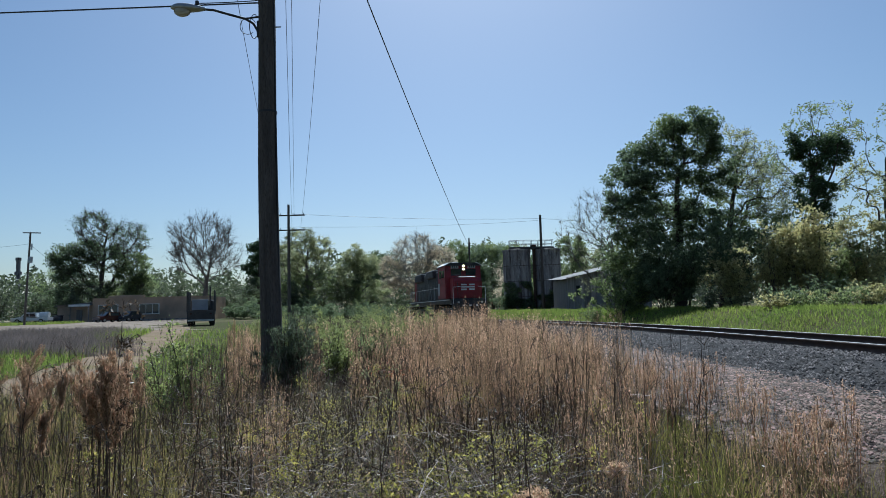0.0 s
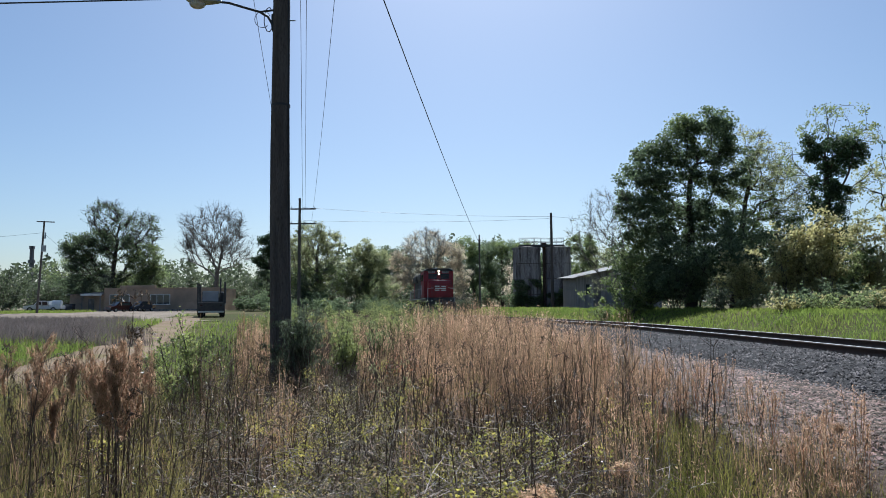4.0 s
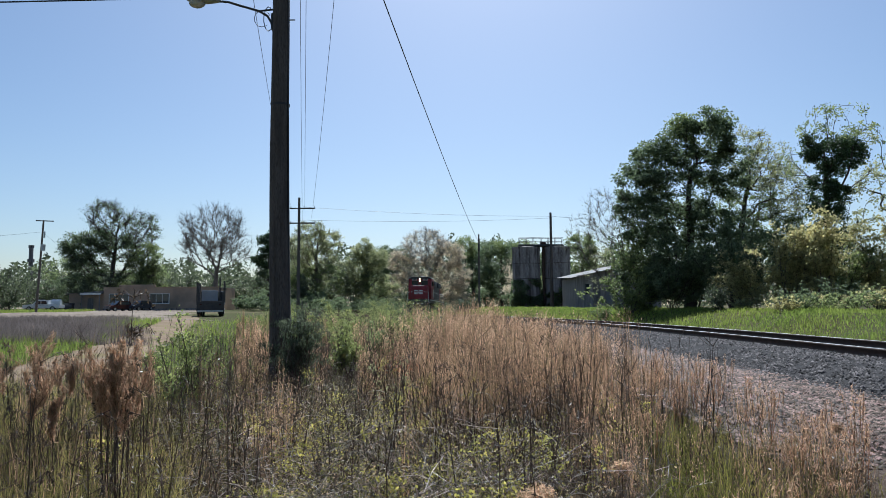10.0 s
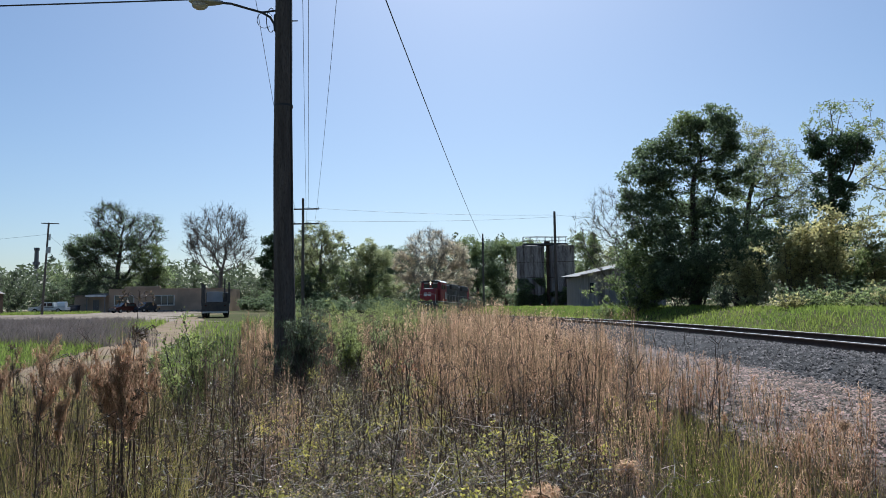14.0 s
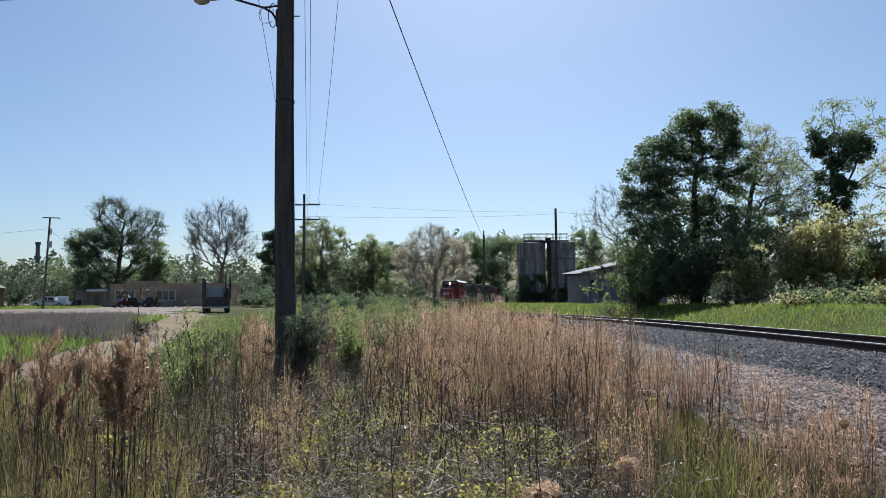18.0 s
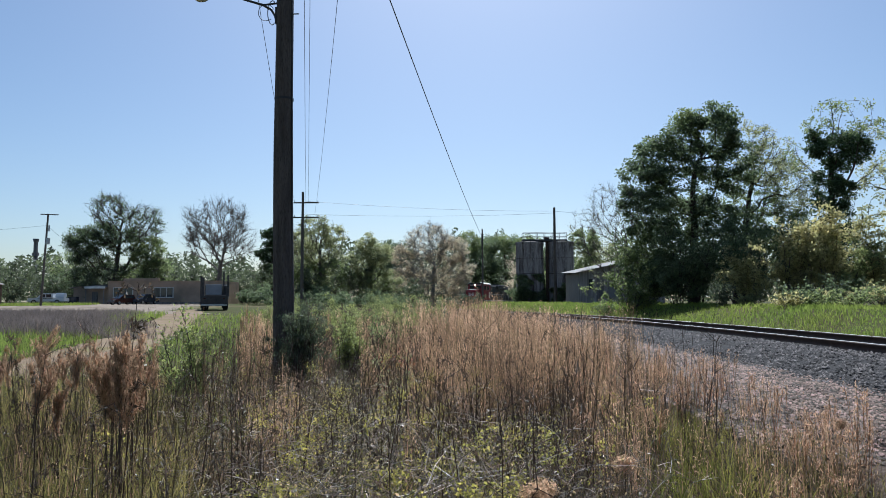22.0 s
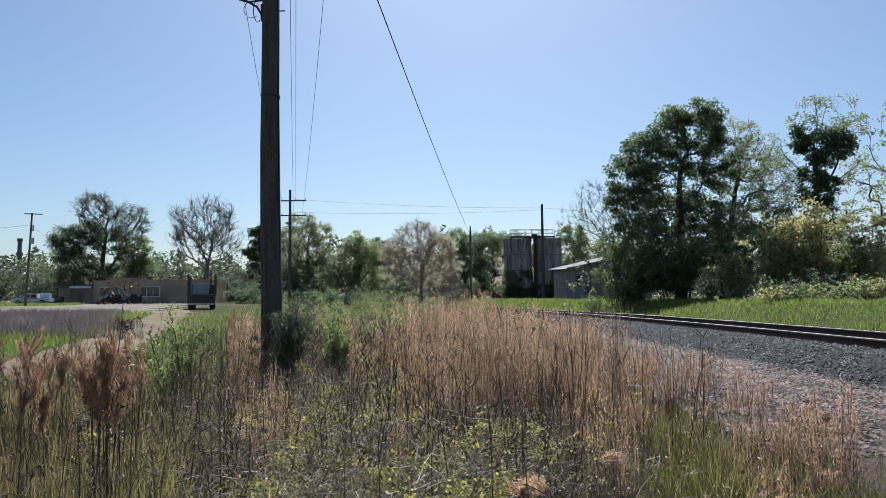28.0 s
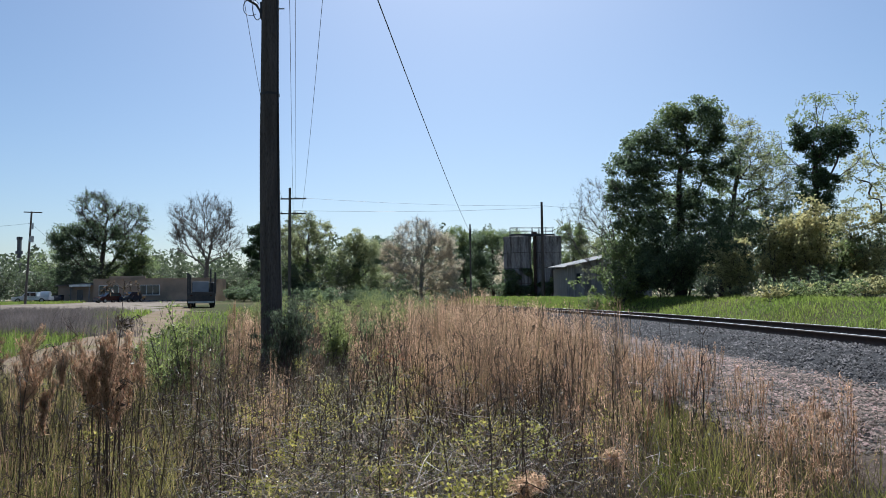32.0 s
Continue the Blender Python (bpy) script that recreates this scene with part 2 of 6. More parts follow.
def ribbons(name, roots, height, lean, width, rng, steps=3, droop=1.0):
    """One mesh of bent, tapering blades: roots, heights, how far the tip leans over, and widths."""
    n = len(roots)
    th = rng.uniform(0, 2 * np.pi, n)
    away = np.stack([np.cos(th), np.sin(th), np.zeros(n)], 1)
    ph = rng.uniform(0, 2 * np.pi, n)
    side = np.stack([np.cos(ph), np.sin(ph), np.zeros(n)], 1)
    rows = []
    for k in range(steps + 1):
        t = k / steps
        mid = roots + away * (lean * t ** 2)[:, None] + np.array([0, 0, 1.0]) * (height * (t - 0.25 * droop * t ** 3 * np.minimum(lean / np.maximum(height, 1e-3), 1.5)))[:, None]
        w = (width * (1 - 0.85 * t) * 0.5)[:, None]
        rows += [mid - side * w, mid + side * w]
    v = np.stack(rows, 1)
    f = np.array([[2 * k, 2 * k + 1, 2 * k + 3, 2 * k + 2] for k in range(steps)])
    f = f[None] + (np.arange(n) * 2 * (steps + 1))[:, None, None]
    return array_mesh(name, v.reshape(-1, 3), f.reshape(-1, 4))


# ---- the plan: the track's line and the lie of the land ----
TS = np.arange(-140, 201, 0.5)
TPSI = np.radians(np.interp(TS, [-140, -80, -45, -33, -22, -12, 0, 10, 17, 25, 34, 40, 45, 50.5, 56.5, 62, 67, 80, 120, 200],
                            [6, 3, 0, -3, -9, -12.5, -12.2, -12, -10.5, -6.5, -3.2, 1.5, 8, 13.5, 19, 25, 28, 30, 34, 36]))
KERNEL = np.hanning(21) / np.hanning(21).sum()
TPSI = np.convolve(np.pad(TPSI, 10, "edge"), KERNEL, "valid")
TX, TY = np.cumsum(np.sin(TPSI)) * 0.5, np.cumsum(np.cos(TPSI)) * 0.5
TX, TY = TX + 2.2 - TX[280], TY + 57.0 - TY[280]


def rail_z(s):
    return 0.78 - np.interp(s, [31, 47, 59, 70, 78, 110], [0, 0.2, 0.48, 0.75, 0.9, 1.0])


def on_track(s, u=0.0):
    """The place u metres to the right of the track's middle, at s metres along it, and its heading."""
    psi = np.interp(s, TS, TPSI)
    return np.interp(s, TS, TX) + u * np.cos(psi), np.interp(s, TS, TY) - u * np.sin(psi), psi


def track_coords(x, y):
    """For points of the plan: metres along the track and to its right."""
    x, y = np.asarray(x, float).ravel(), np.asarray(y, float).ravel()
    s, u = np.empty_like(x), np.empty_like(x)
    for a in range(0, len(x), 20000):
        e = slice(a, a + 20000)
        k = ((x[e, None] - TX) ** 2 + (y[e, None] - TY) ** 2).argmin(1)
        dx, dy = x[e] - TX[k], y[e] - TY[k]
        s[e] = TS[k] + dx * np.sin(TPSI[k]) + dy * np.cos(TPSI[k])
        u[e] = dx * np.cos(TPSI[k]) - dy * np.sin(TPSI[k])
    return s, u


def smooth(a, b, x):
    t = np.clip((x - a) / (b - a), 0, 1)
    return t * t * (3 - 2 * t)


def land(x, y):
    """The height of the ground."""
    shape = np.shape(x)
    x, y = np.asarray(x, float).ravel(), np.asarray(y, float).ravel()
    s, u = track_coords(x, y)
    left = smooth(-8, -24, x)
    field = 0.02 + np.clip(y - 8, 0, 110) * (0.0045 + 0.0052 * left)
    field = field + 0.05 * np.sin(x * 0.7 + 1) * np.sin(y * 0.55) + 0.03 * np.sin(x * 1.9) * np.sin(y * 1.6 + 2)
    rz = rail_z(s)
    bank = np.maximum(rz + 0.42, 1.2) + 0.05 * np.sin(x * 0.8) * np.sin(y * 0.9)
    w_left, w_right = smooth(-6.6, -9.6, u), smooth(3.2, 7.5, u)
    z = np.where(u < 0, (rz - 0.62) * (1 - w_left) + field * w_left, (rz - 0.5) * (1 - w_right) + bank * w_right)
    z = np.where(np.abs(u) < 2.4, rz - 0.7, z)
    return z.reshape(shape)


def at(x, y, dz=0.0, rz=0.0):
    """A pose standing on the ground."""
    return pose(x, y, float(land(np.array([x]), np.array([y]))[0]) + dz, 0, 0, rz)


def sheet(name, mat, xs, ys, dz=0.0, label="", category="", rough=0.0):
    """A piece of the ground's surface over a grid of lines."""
    X, Y = np.meshgrid(xs, ys)
    Z = land(X, Y) + dz
    n, m = X.shape
    i = np.arange((n - 1) * m).reshape(n - 1, m)[:, :-1].ravel()
    me = array_mesh(name, np.stack([X, Y, Z], -1).reshape(-1, 3), np.stack([i, i + 1, i + m + 1, i + m], 1), True)
    return tagged(part(name, me, mat), label, category, kind="structure")


def swept(name, profile, s0, s1, ds, mat, parent=None, wobble=0.0, smooth_faces=True, closed=False):
    """A strip of one cross-section (metres to the right, metres over the rail) along the track."""
    ss = np.arange(s0, s1 + ds, ds)
    rng = np.random.default_rng(5)
    rows = []
    for u, dz in profile:
        x, y, _ = on_track(ss, u + (rng.normal(0, wobble, len(ss)) if wobble else 0))
        rows.append(np.stack([x, y, rail_z(ss) + dz + (rng.normal(0, wobble * 0.25, len(ss)) if wobble else 0)], 1))
    v = np.stack(rows, 1)
    m = len(profile)
    cols = m if closed else m - 1
    f = [(a * m + k, a * m + (k + 1) % m, (a + 1) * m + (k + 1) % m, (a + 1) * m + k) for a in range(len(ss) - 1) for k in range(cols)]
    me = array_mesh(name, v.reshape(-1, 3), f, smooth_faces)
    return part(name, me, mat, parent)


# ---- ground ----
def spread_lines(near, far, count, middle=0.0):
    t = np.linspace(-1, 1, count)
    return middle + np.sign(t) * (near * np.abs(t) + (far - near) * np.abs(t) ** 5)


sheet("ground", M_SOIL, spread_lines(90, 1800, 250), spread_lines(110, 1800, 250, 45), label="rough grassy ground reaching to the horizon", category="ground")


# ---- railway ----
tagged(swept("ballast_bed", [(-2.75, -0.56), (-2.15, -0.32), (-1.6, -0.17), (-0.9, -0.16), (0.9, -0.16), (1.6, -0.17), (2.3, -0.32), (3.4, -0.62)], -110, 190, 0.5, M_BALLAST, wobble=0.05),
       "bed of dark crushed stone under the rails", "ballast", kind="structure")
tagged(swept("gravel_road", [(-6.0, -0.66), (-5.5, -0.5), (-5.2, -0.41), (-4.2, -0.40), (-3.2, -0.42), (-2.3, -0.46)], -110, 40, 0.4, M_GRAVEL, wobble=0.03),
       "pale gravel service strip beside the ballast", "gravel", kind="structure")
track = tagged(new("railway_track"), "single track of rusty rails on dark ties", "railway track", kind="structure")
for side in (-0.755, 0.755):
    rail = swept("rail", [(side - 0.075, -0.185), (side + 0.075, -0.185), (side + 0.075, -0.165), (side + 0.012, -0.15), (side + 0.012, -0.05), (side + 0.037, -0.035), (side + 0.037, -0.002),
                          (side - 0.037, -0.002), (side - 0.037, -0.035), (side - 0.012, -0.05), (side - 0.012, -0.15), (side - 0.075, -0.165)], -110, 190, 1.0, M_RAIL, track, smooth_faces=False, closed=True)
    swept("rail_head", [(side - 0.034, 0.002), (side + 0.034, 0.002)], -110, 190, 1.0, M_RAILTOP, rail)


# ---- trees ----
def skeleton(rng, trunk, targets, step, lift, thrift):
    """Branches grown from a trunk's points to the targets, nearest first: points, parents, and the chains."""
    room = len(trunk) + int(len(targets) * 40)
    P, D = np.zeros((room, 3)), np.zeros((room, 3))
    parent, path = np.full(room, -1), np.zeros(room)
    n = len(trunk)
    P[:n] = trunk
    D[:n] = np.gradient(trunk, axis=0)
    D[:n] /= np.linalg.norm(D[:n], axis=1, keepdims=True)
    parent[1:n] = np.arange(n - 1)
    path[1:n] = np.cumsum(np.linalg.norm(np.diff(trunk, axis=0), axis=1))
    first = max(1, n // 5)
    near = np.array([np.linalg.norm(P[:n] - t, axis=1).min() for t in targets])
    chains = []
    for t in targets[np.argsort(near + rng.normal(0, 0.3, len(near)))]:
        gap = t - P[first:n]
        d = np.linalg.norm(gap, axis=1)
        back = np.maximum(0, -(gap * D[first:n]).sum(1)) + 0.6 * np.maximum(0, -gap[:, 2])
        a = first + int((d + thrift * path[first:n] + back).argmin())
        reach = float(np.linalg.norm(t - P[a]))
        if reach < step * 0.3:
            continue
        m = max(2, min(30, int(reach / step) + 1))
        bend = P[a] + (D[a] * 0.45 + np.array([0, 0, lift])) * reach * 0.5
        q = (np.arange(1, m + 1) / m)[:, None]
        pts = (1 - q) ** 2 * P[a] + 2 * q * (1 - q) * bend + q * q * t + rng.normal(0, 0.035 * step, (m, 3))
        P[n:n + m] = pts
        line = np.concatenate([P[a:a + 1], pts])
        way = np.diff(line, axis=0)
        length = np.linalg.norm(way, axis=1, keepdims=True)
        D[n:n + m] = way / np.maximum(length, 1e-6)
        parent[n], parent[n + 1:n + m] = a, np.arange(n, n + m - 1)
        path[n:n + m] = path[a] + np.cumsum(length[:, 0])
        chains.append(np.concatenate([[a], np.arange(n, n + m)]))
        n += m
    return P[:n], D[:n], parent[:n], chains


def lobed_tree(x, y, label, lobes, seed, leader, radius=0.3, twig=0.012, bark=None, leaf_size=0.16, clump=0.4, deep=0.6, step=0.6, lift=0.25, thrift=0.3, sprays=0, spray=0.6,
               dz=0.0, name="tree", limbs=16, full=1.0):
    """A tree whose crown is made of lobes (across, height, reach, half height, twigs, leaf or None, leaves a twig), with branches grown into each of them."""
    rng = np.random.default_rng(seed)
    top = thing(name, at(x, y, dz - 0.1), label, "tree")
    n = 12
    t = np.linspace(0, 1, n + 1)[:, None]
    trunk = np.concatenate([leader[0] * t ** 1.3, np.zeros((n + 1, 1)), leader[1] * t], 1) + np.concatenate([np.zeros((1, 3)), np.cumsum(rng.normal(0, 0.006, (n, 3)), 0) * leader[1] * [1, 1, 0]])
    targets, sets = [], []
    for k, (dx, z, rx, rz, count, leaf, per) in enumerate(lobes):
        d = rng.normal(size=(count, 3))
        d /= np.linalg.norm(d, axis=1, keepdims=True)
        d *= rng.uniform(0.25, 1.0, (count, 1)) ** 0.45
        c = d * [rx, rx, rz] + [dx, ((k * 0.618) % 1 - 0.5) * 2 * deep * rx, z]
        c = c[c[:, 2] > 0.4]
        targets.append(c)
        if leaf:
            sets.append((leaf, per, c))
    P, D, parent, chains = skeleton(rng, trunk, np.concatenate(targets), step, lift, thrift)
    load = np.zeros(len(P))
    has = np.zeros(len(P), bool)
    has[parent[1:]] = True
    load[~has] = 1
    for k in range(len(P) - 1, 0, -1):
        load[parent[k]] += load[k]
    R = twig * load ** (math.log(radius / twig) / math.log(load[0]))
    wood = bark or M_BARK
    part("trunk", pipe("trunk", trunk, R[:n + 1] * np.concatenate([[1.35], np.ones(n)]), 9), wood, top)
    order = sorted(chains, key=lambda c: -R[c[1]])
    for c in order[:limbs]:
        r = R[c].copy()
        r[0] = r[1]
        part("limb", pipe("limb", P[c], r, 6), wood, top)
    segs = [np.concatenate([P[c[:-1]], P[c[1:]], R[c[1:], None], R[np.append(c[2:], c[-1])][:, None]], 1) for c in order[limbs:]]
    if sprays:
        ends = np.concatenate([c[-3:] for c in chains])
        ends = np.repeat(ends, sprays)
        way = D[ends] + rng.normal(0, 0.55, (len(ends), 3)) + [0, 0, 0.25]
        way /= np.linalg.norm(way, axis=1, keepdims=True)
        tip = P[ends] + way * spray * rng.uniform(0.4, 1.2, (len(ends), 1))
        segs.append(np.concatenate([P[ends], tip, np.full((len(ends), 1), twig * 0.8), np.full((len(ends), 1), twig * 0.35)], 1))
    if segs:
        part("twigs", tubes("twigs", np.concatenate(segs), 3), wood, top)["kind"] = "stuff"
    for mat in dict.fromkeys(s[0] for s in sets):
        spots = []
        for leaf, per, c in sets:
            if leaf is mat:
                # thick and thin clumps, each with its own reach
                many = rng.poisson(per * full * rng.uniform(0.35, 1.6, len(c)))
                reach = np.repeat(clump * rng.uniform(0.55, 1.25, len(c)), many)[:, None]
                way = rng.normal(0, 1, (many.sum(), 3))
                way *= 1.75 * rng.random((len(way), 1)) ** 0.5 / np.linalg.norm(way, axis=1, keepdims=True)
                spots.append(np.repeat(c, many, 0) + way * reach * [1, 1, 0.65])
        spots = np.concatenate(spots)
        spots = spots[spots[:, 2] > 0.2]
        part("crown", leaf_quads("crown", spots, leaf_size * rng.uniform(0.6, 1.3, len(spots)), rng, 0.2), mat, top)["kind"] = "stuff"
    return top


def bush(x, y, height, width, label, leaf, leaves=4000, leaf_size=0.1, seed=1, stems=14, category="bush", name="bush", bark=None, dz=0.0, upright=0.7, spread=0.12, flat=0.0, aspect=0.55):
    """A shrub of many stems from one foot, its leaves in clumps on the shoots."""
    rng = np.random.default_rng(seed)
    top = thing(name, at(x, y, dz - 0.04), label, category)
    segs, tips = [], []
    wide = np.array([width / height, width / height, 1])
    for k in range(stems):
        th = rng.uniform(0, 2 * np.pi)
        d = np.array([math.cos(th) * (1 - upright), math.sin(th) * (1 - upright), upright]) + rng.normal(0, 0.12, 3)
        p = np.array([math.cos(th), math.sin(th), 0]) * width * 0.12 * rng.random()
        length = height * rng.uniform(0.55, 1.15)
        r = 0.006 + height * 0.006
        m = 5
        for j in range(m):
            d = d + rng.normal(0, 0.12, 3)
            d /= np.linalg.norm(d)
            q = p + d * wide * length / m
            segs.append((*p, *q, r * (1 - 0.7 * j / m), r * (1 - 0.7 * (j + 1) / m)))
            if j > 0:
                for _ in range(3):
                    e = d + rng.normal(0, 0.6, 3)
                    e /= np.linalg.norm(e)
                    w = q + e * wide * length * rng.uniform(0.12, 0.28)
                    segs.append((*q, *w, r * 0.35, r * 0.12))
                    tips += [(q + w) / 2, w]
            p = q
    part("stem", tubes("stem", segs, 3), bark or M_BARKDARK, top)["kind"] = "stuff"
    tips = np.array(tips)
    share = rng.gamma(0.7, 1.0, len(tips))
    pick = rng.choice(len(tips), leaves, p=share / share.sum())
    c = tips[pick] + rng.normal(0, spread * 0.62 * height, (leaves, 3)) * [1, 1, 0.7]
    c = c[c[:, 2] > 0.05]
    part("foliage", leaf_quads("foliage", c, leaf_size * rng.uniform(0.5, 1.3, len(c)), rng, flat, aspect), leaf, top)["kind"] = "stuff"
    return top


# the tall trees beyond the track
# lighter leaf on the topmost and far left lobes stands for light there
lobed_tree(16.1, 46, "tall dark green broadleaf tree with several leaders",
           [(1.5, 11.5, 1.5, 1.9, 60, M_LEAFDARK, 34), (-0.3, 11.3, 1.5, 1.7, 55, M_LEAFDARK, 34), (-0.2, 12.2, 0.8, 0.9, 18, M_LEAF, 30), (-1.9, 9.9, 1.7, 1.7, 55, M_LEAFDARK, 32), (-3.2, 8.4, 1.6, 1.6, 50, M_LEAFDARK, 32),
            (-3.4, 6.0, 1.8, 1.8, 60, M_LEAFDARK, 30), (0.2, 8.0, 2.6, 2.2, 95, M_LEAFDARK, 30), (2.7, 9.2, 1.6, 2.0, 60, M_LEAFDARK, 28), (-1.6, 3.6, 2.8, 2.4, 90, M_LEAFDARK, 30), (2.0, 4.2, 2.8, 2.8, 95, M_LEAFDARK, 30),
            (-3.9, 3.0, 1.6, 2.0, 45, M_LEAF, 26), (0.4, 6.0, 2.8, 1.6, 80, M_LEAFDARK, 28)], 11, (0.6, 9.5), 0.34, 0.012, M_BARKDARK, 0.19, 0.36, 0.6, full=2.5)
# the low lobe's dark leaf puts the shade under the trees into colour
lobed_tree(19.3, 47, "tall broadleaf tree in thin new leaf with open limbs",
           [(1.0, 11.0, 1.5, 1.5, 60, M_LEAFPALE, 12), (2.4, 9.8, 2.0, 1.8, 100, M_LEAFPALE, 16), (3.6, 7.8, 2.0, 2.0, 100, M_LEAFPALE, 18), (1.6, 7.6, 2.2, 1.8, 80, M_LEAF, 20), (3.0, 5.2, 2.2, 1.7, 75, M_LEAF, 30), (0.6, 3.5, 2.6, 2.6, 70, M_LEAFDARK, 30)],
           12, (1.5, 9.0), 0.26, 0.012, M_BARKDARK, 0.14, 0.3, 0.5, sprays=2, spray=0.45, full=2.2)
lobed_tree(12.0, 47, "slender tree with bare pale twigs and small buds",
           [(-0.8, 6.6, 2.0, 1.9, 90, M_LEAFPALE, 5), (-2.0, 5.0, 2.0, 1.8, 90, M_LEAFPALE, 5), (0.6, 5.4, 1.6, 2.0, 50, M_LEAFPALE, 9), (-0.4, 3.0, 2.2, 1.8, 60, M_LEAFPALE, 14)],
           13, (-0.3, 5.0), 0.13, 0.007, M_BARK, 0.075, 0.18, 0.5, lift=0.3, thrift=0.6, sprays=5, spray=0.5, full=1.6)
lobed_tree(23.3, 42, "thin tree smothered in dark ivy, with tufts of new leaf",
           [(0.3, 9.4, 1.5, 1.0, 70, M_IVY, 60), (-1.0, 9.9, 0.5, 0.8, 18, M_IVY, 50), (1.2, 9.9, 0.6, 0.7, 18, M_IVY, 50), (0.1, 7.4, 1.2, 1.6, 60, M_IVY, 60), (0.0, 4.4, 1.0, 2.4, 60, M_IVY, 55),
            (0.2, 11.2, 2.2, 1.3, 60, M_LEAF, 12), (-1.9, 9.6, 0.9, 1.5, 16, M_LEAF, 9), (2.3, 9.2, 1.0, 1.9, 26, M_LEAFPALE, 12), (1.9, 6.0, 1.3, 2.0, 34, M_LEAFPALE, 16)],
           14, (0.3, 9.0), 0.2, 0.014, M_BARKDARK, 0.16, 0.26, 0.4, lift=0.35, thrift=0.5, full=1.7)
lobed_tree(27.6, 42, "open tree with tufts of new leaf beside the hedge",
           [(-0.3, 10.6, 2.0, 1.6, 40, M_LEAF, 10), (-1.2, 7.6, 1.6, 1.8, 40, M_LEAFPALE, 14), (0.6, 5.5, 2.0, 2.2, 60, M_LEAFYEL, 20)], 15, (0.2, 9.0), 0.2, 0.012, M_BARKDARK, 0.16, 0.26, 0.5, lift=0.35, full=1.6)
# trees along the far side
lobed_tree(-63.0, 130, "large spreading tree, green below and twiggy at the top",
           [(-4.8, 11.8, 3.2, 2.8, 75, M_LEAFDARK, 40), (-2.4, 13.4, 2.6, 2.4, 50, M_LEAFDARK, 36), (-4.0, 7.6, 3.4, 3.0, 70, M_LEAFDARK, 42), (-7.4, 4.6, 2.6, 2.4, 36, M_LEAFDARK, 40), (6.9, 9.4, 3.4, 3.2, 75, M_LEAF, 40), (8.4, 5.8, 3.2, 2.6, 60, M_LEAF, 42),
            (3.4, 5.8, 3.4, 2.4, 50, M_LEAF, 34), (-0.8, 17.6, 3.8, 3.2, 130, M_LEAFDARK, 5), (4.8, 15.4, 3.6, 3.4, 130, M_LEAFDARK, 6), (1.6, 11.8, 3.8, 3.0, 80, M_LEAFDARK, 22)],
           21, (0.8, 13.0), 0.62, 0.028, M_BARKDARK, 0.34, 0.75, 0.5, 1.2, lift=0.3, thrift=0.5, sprays=4, spray=1.3, full=1.8)
lobed_tree(-42.6, 128, "bare-branched tree with a rounded dome of fine twigs",
           [(0.0, 14.6, 6.4, 5.0, 300, None, 0), (-3.0, 11.4, 3.8, 3.4, 90, None, 0), (3.4, 11.2, 3.6, 3.4, 90, None, 0)], 22, (0.3, 6.0), 0.42, 0.02, M_BARK, deep=0.2, step=1.2, lift=0.4, thrift=0.6, sprays=5, spray=1.4)
lobed_tree(-32.2, 126, "dark narrow evergreen tree", [(0, 12.4, 1.7, 1.8, 30, M_IVY, 60), (-0.6, 9.4, 2.4, 2.2, 50, M_IVY, 60), (0.4, 5.6, 3.0, 2.8, 60, M_LEAFDARK, 55)], 20, (0, 11), 0.3, 0.03, M_BARKDARK, 0.3, 0.55, step=1.2, thrift=0.5, full=1.7)
# distance haze is put into the paler leaves of the next three trees
lobed_tree(-22.0, 118, "broad rounded tree in grey-green young leaf, haze put into its colour",
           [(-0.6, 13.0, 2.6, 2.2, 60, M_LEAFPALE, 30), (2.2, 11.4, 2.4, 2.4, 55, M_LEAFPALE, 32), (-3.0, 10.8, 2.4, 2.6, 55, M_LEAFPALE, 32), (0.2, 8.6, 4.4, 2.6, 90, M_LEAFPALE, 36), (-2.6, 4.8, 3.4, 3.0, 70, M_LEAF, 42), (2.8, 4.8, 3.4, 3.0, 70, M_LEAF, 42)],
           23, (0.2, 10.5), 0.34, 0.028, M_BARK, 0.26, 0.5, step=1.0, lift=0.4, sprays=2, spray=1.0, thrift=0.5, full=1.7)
lobed_tree(-27.2, 128, "round-headed tree in bright spring leaf, haze put into its colour", [(0, 9.8, 3.4, 3.0, 80, M_LEAFPALE, 40), (-2.0, 5.4, 3.4, 3.0, 70, M_LEAF, 44), (2.6, 5.0, 3.0, 2.8, 60, M_LEAFPALE, 44)], 35, (0, 8), 0.34, 0.03, M_BARKDARK, 0.28, 0.6, step=1.2, thrift=0.5, full=1.7)
lobed_tree(-13.6, 120, "round-headed tree in bright spring leaf, haze put into its colour", [(-0.5, 10.6, 1.8, 1.9, 45, M_LEAFPALE, 40), (1.6, 8.8, 2.4, 2.2, 60, M_LEAFPALE, 42), (-1.6, 7.2, 2.6, 2.4, 60, M_LEAFPALE, 42), (0.4, 4.2, 3.6, 2.8, 80, M_LEAF, 44), (3.2, 4.2, 2.4, 2.4, 40, M_LEAFPALE, 40)],
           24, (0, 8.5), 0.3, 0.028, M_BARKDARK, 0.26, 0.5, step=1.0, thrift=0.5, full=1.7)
lobed_tree(-16.5, 178, "dark green tree far off", [(0, 13.4, 3.8, 3.0, 60, M_LEAFDARK, 46), (4.0, 12.6, 3.6, 3.2, 60, M_LEAFDARK, 46), (0.6, 7.4, 6.0, 4.0, 110, M_LEAFDARK, 50)], 25, (0, 11), 0.4, 0.04, M_BARKDARK, 0.38, 0.8, step=1.6, thrift=0.5, full=1.7)
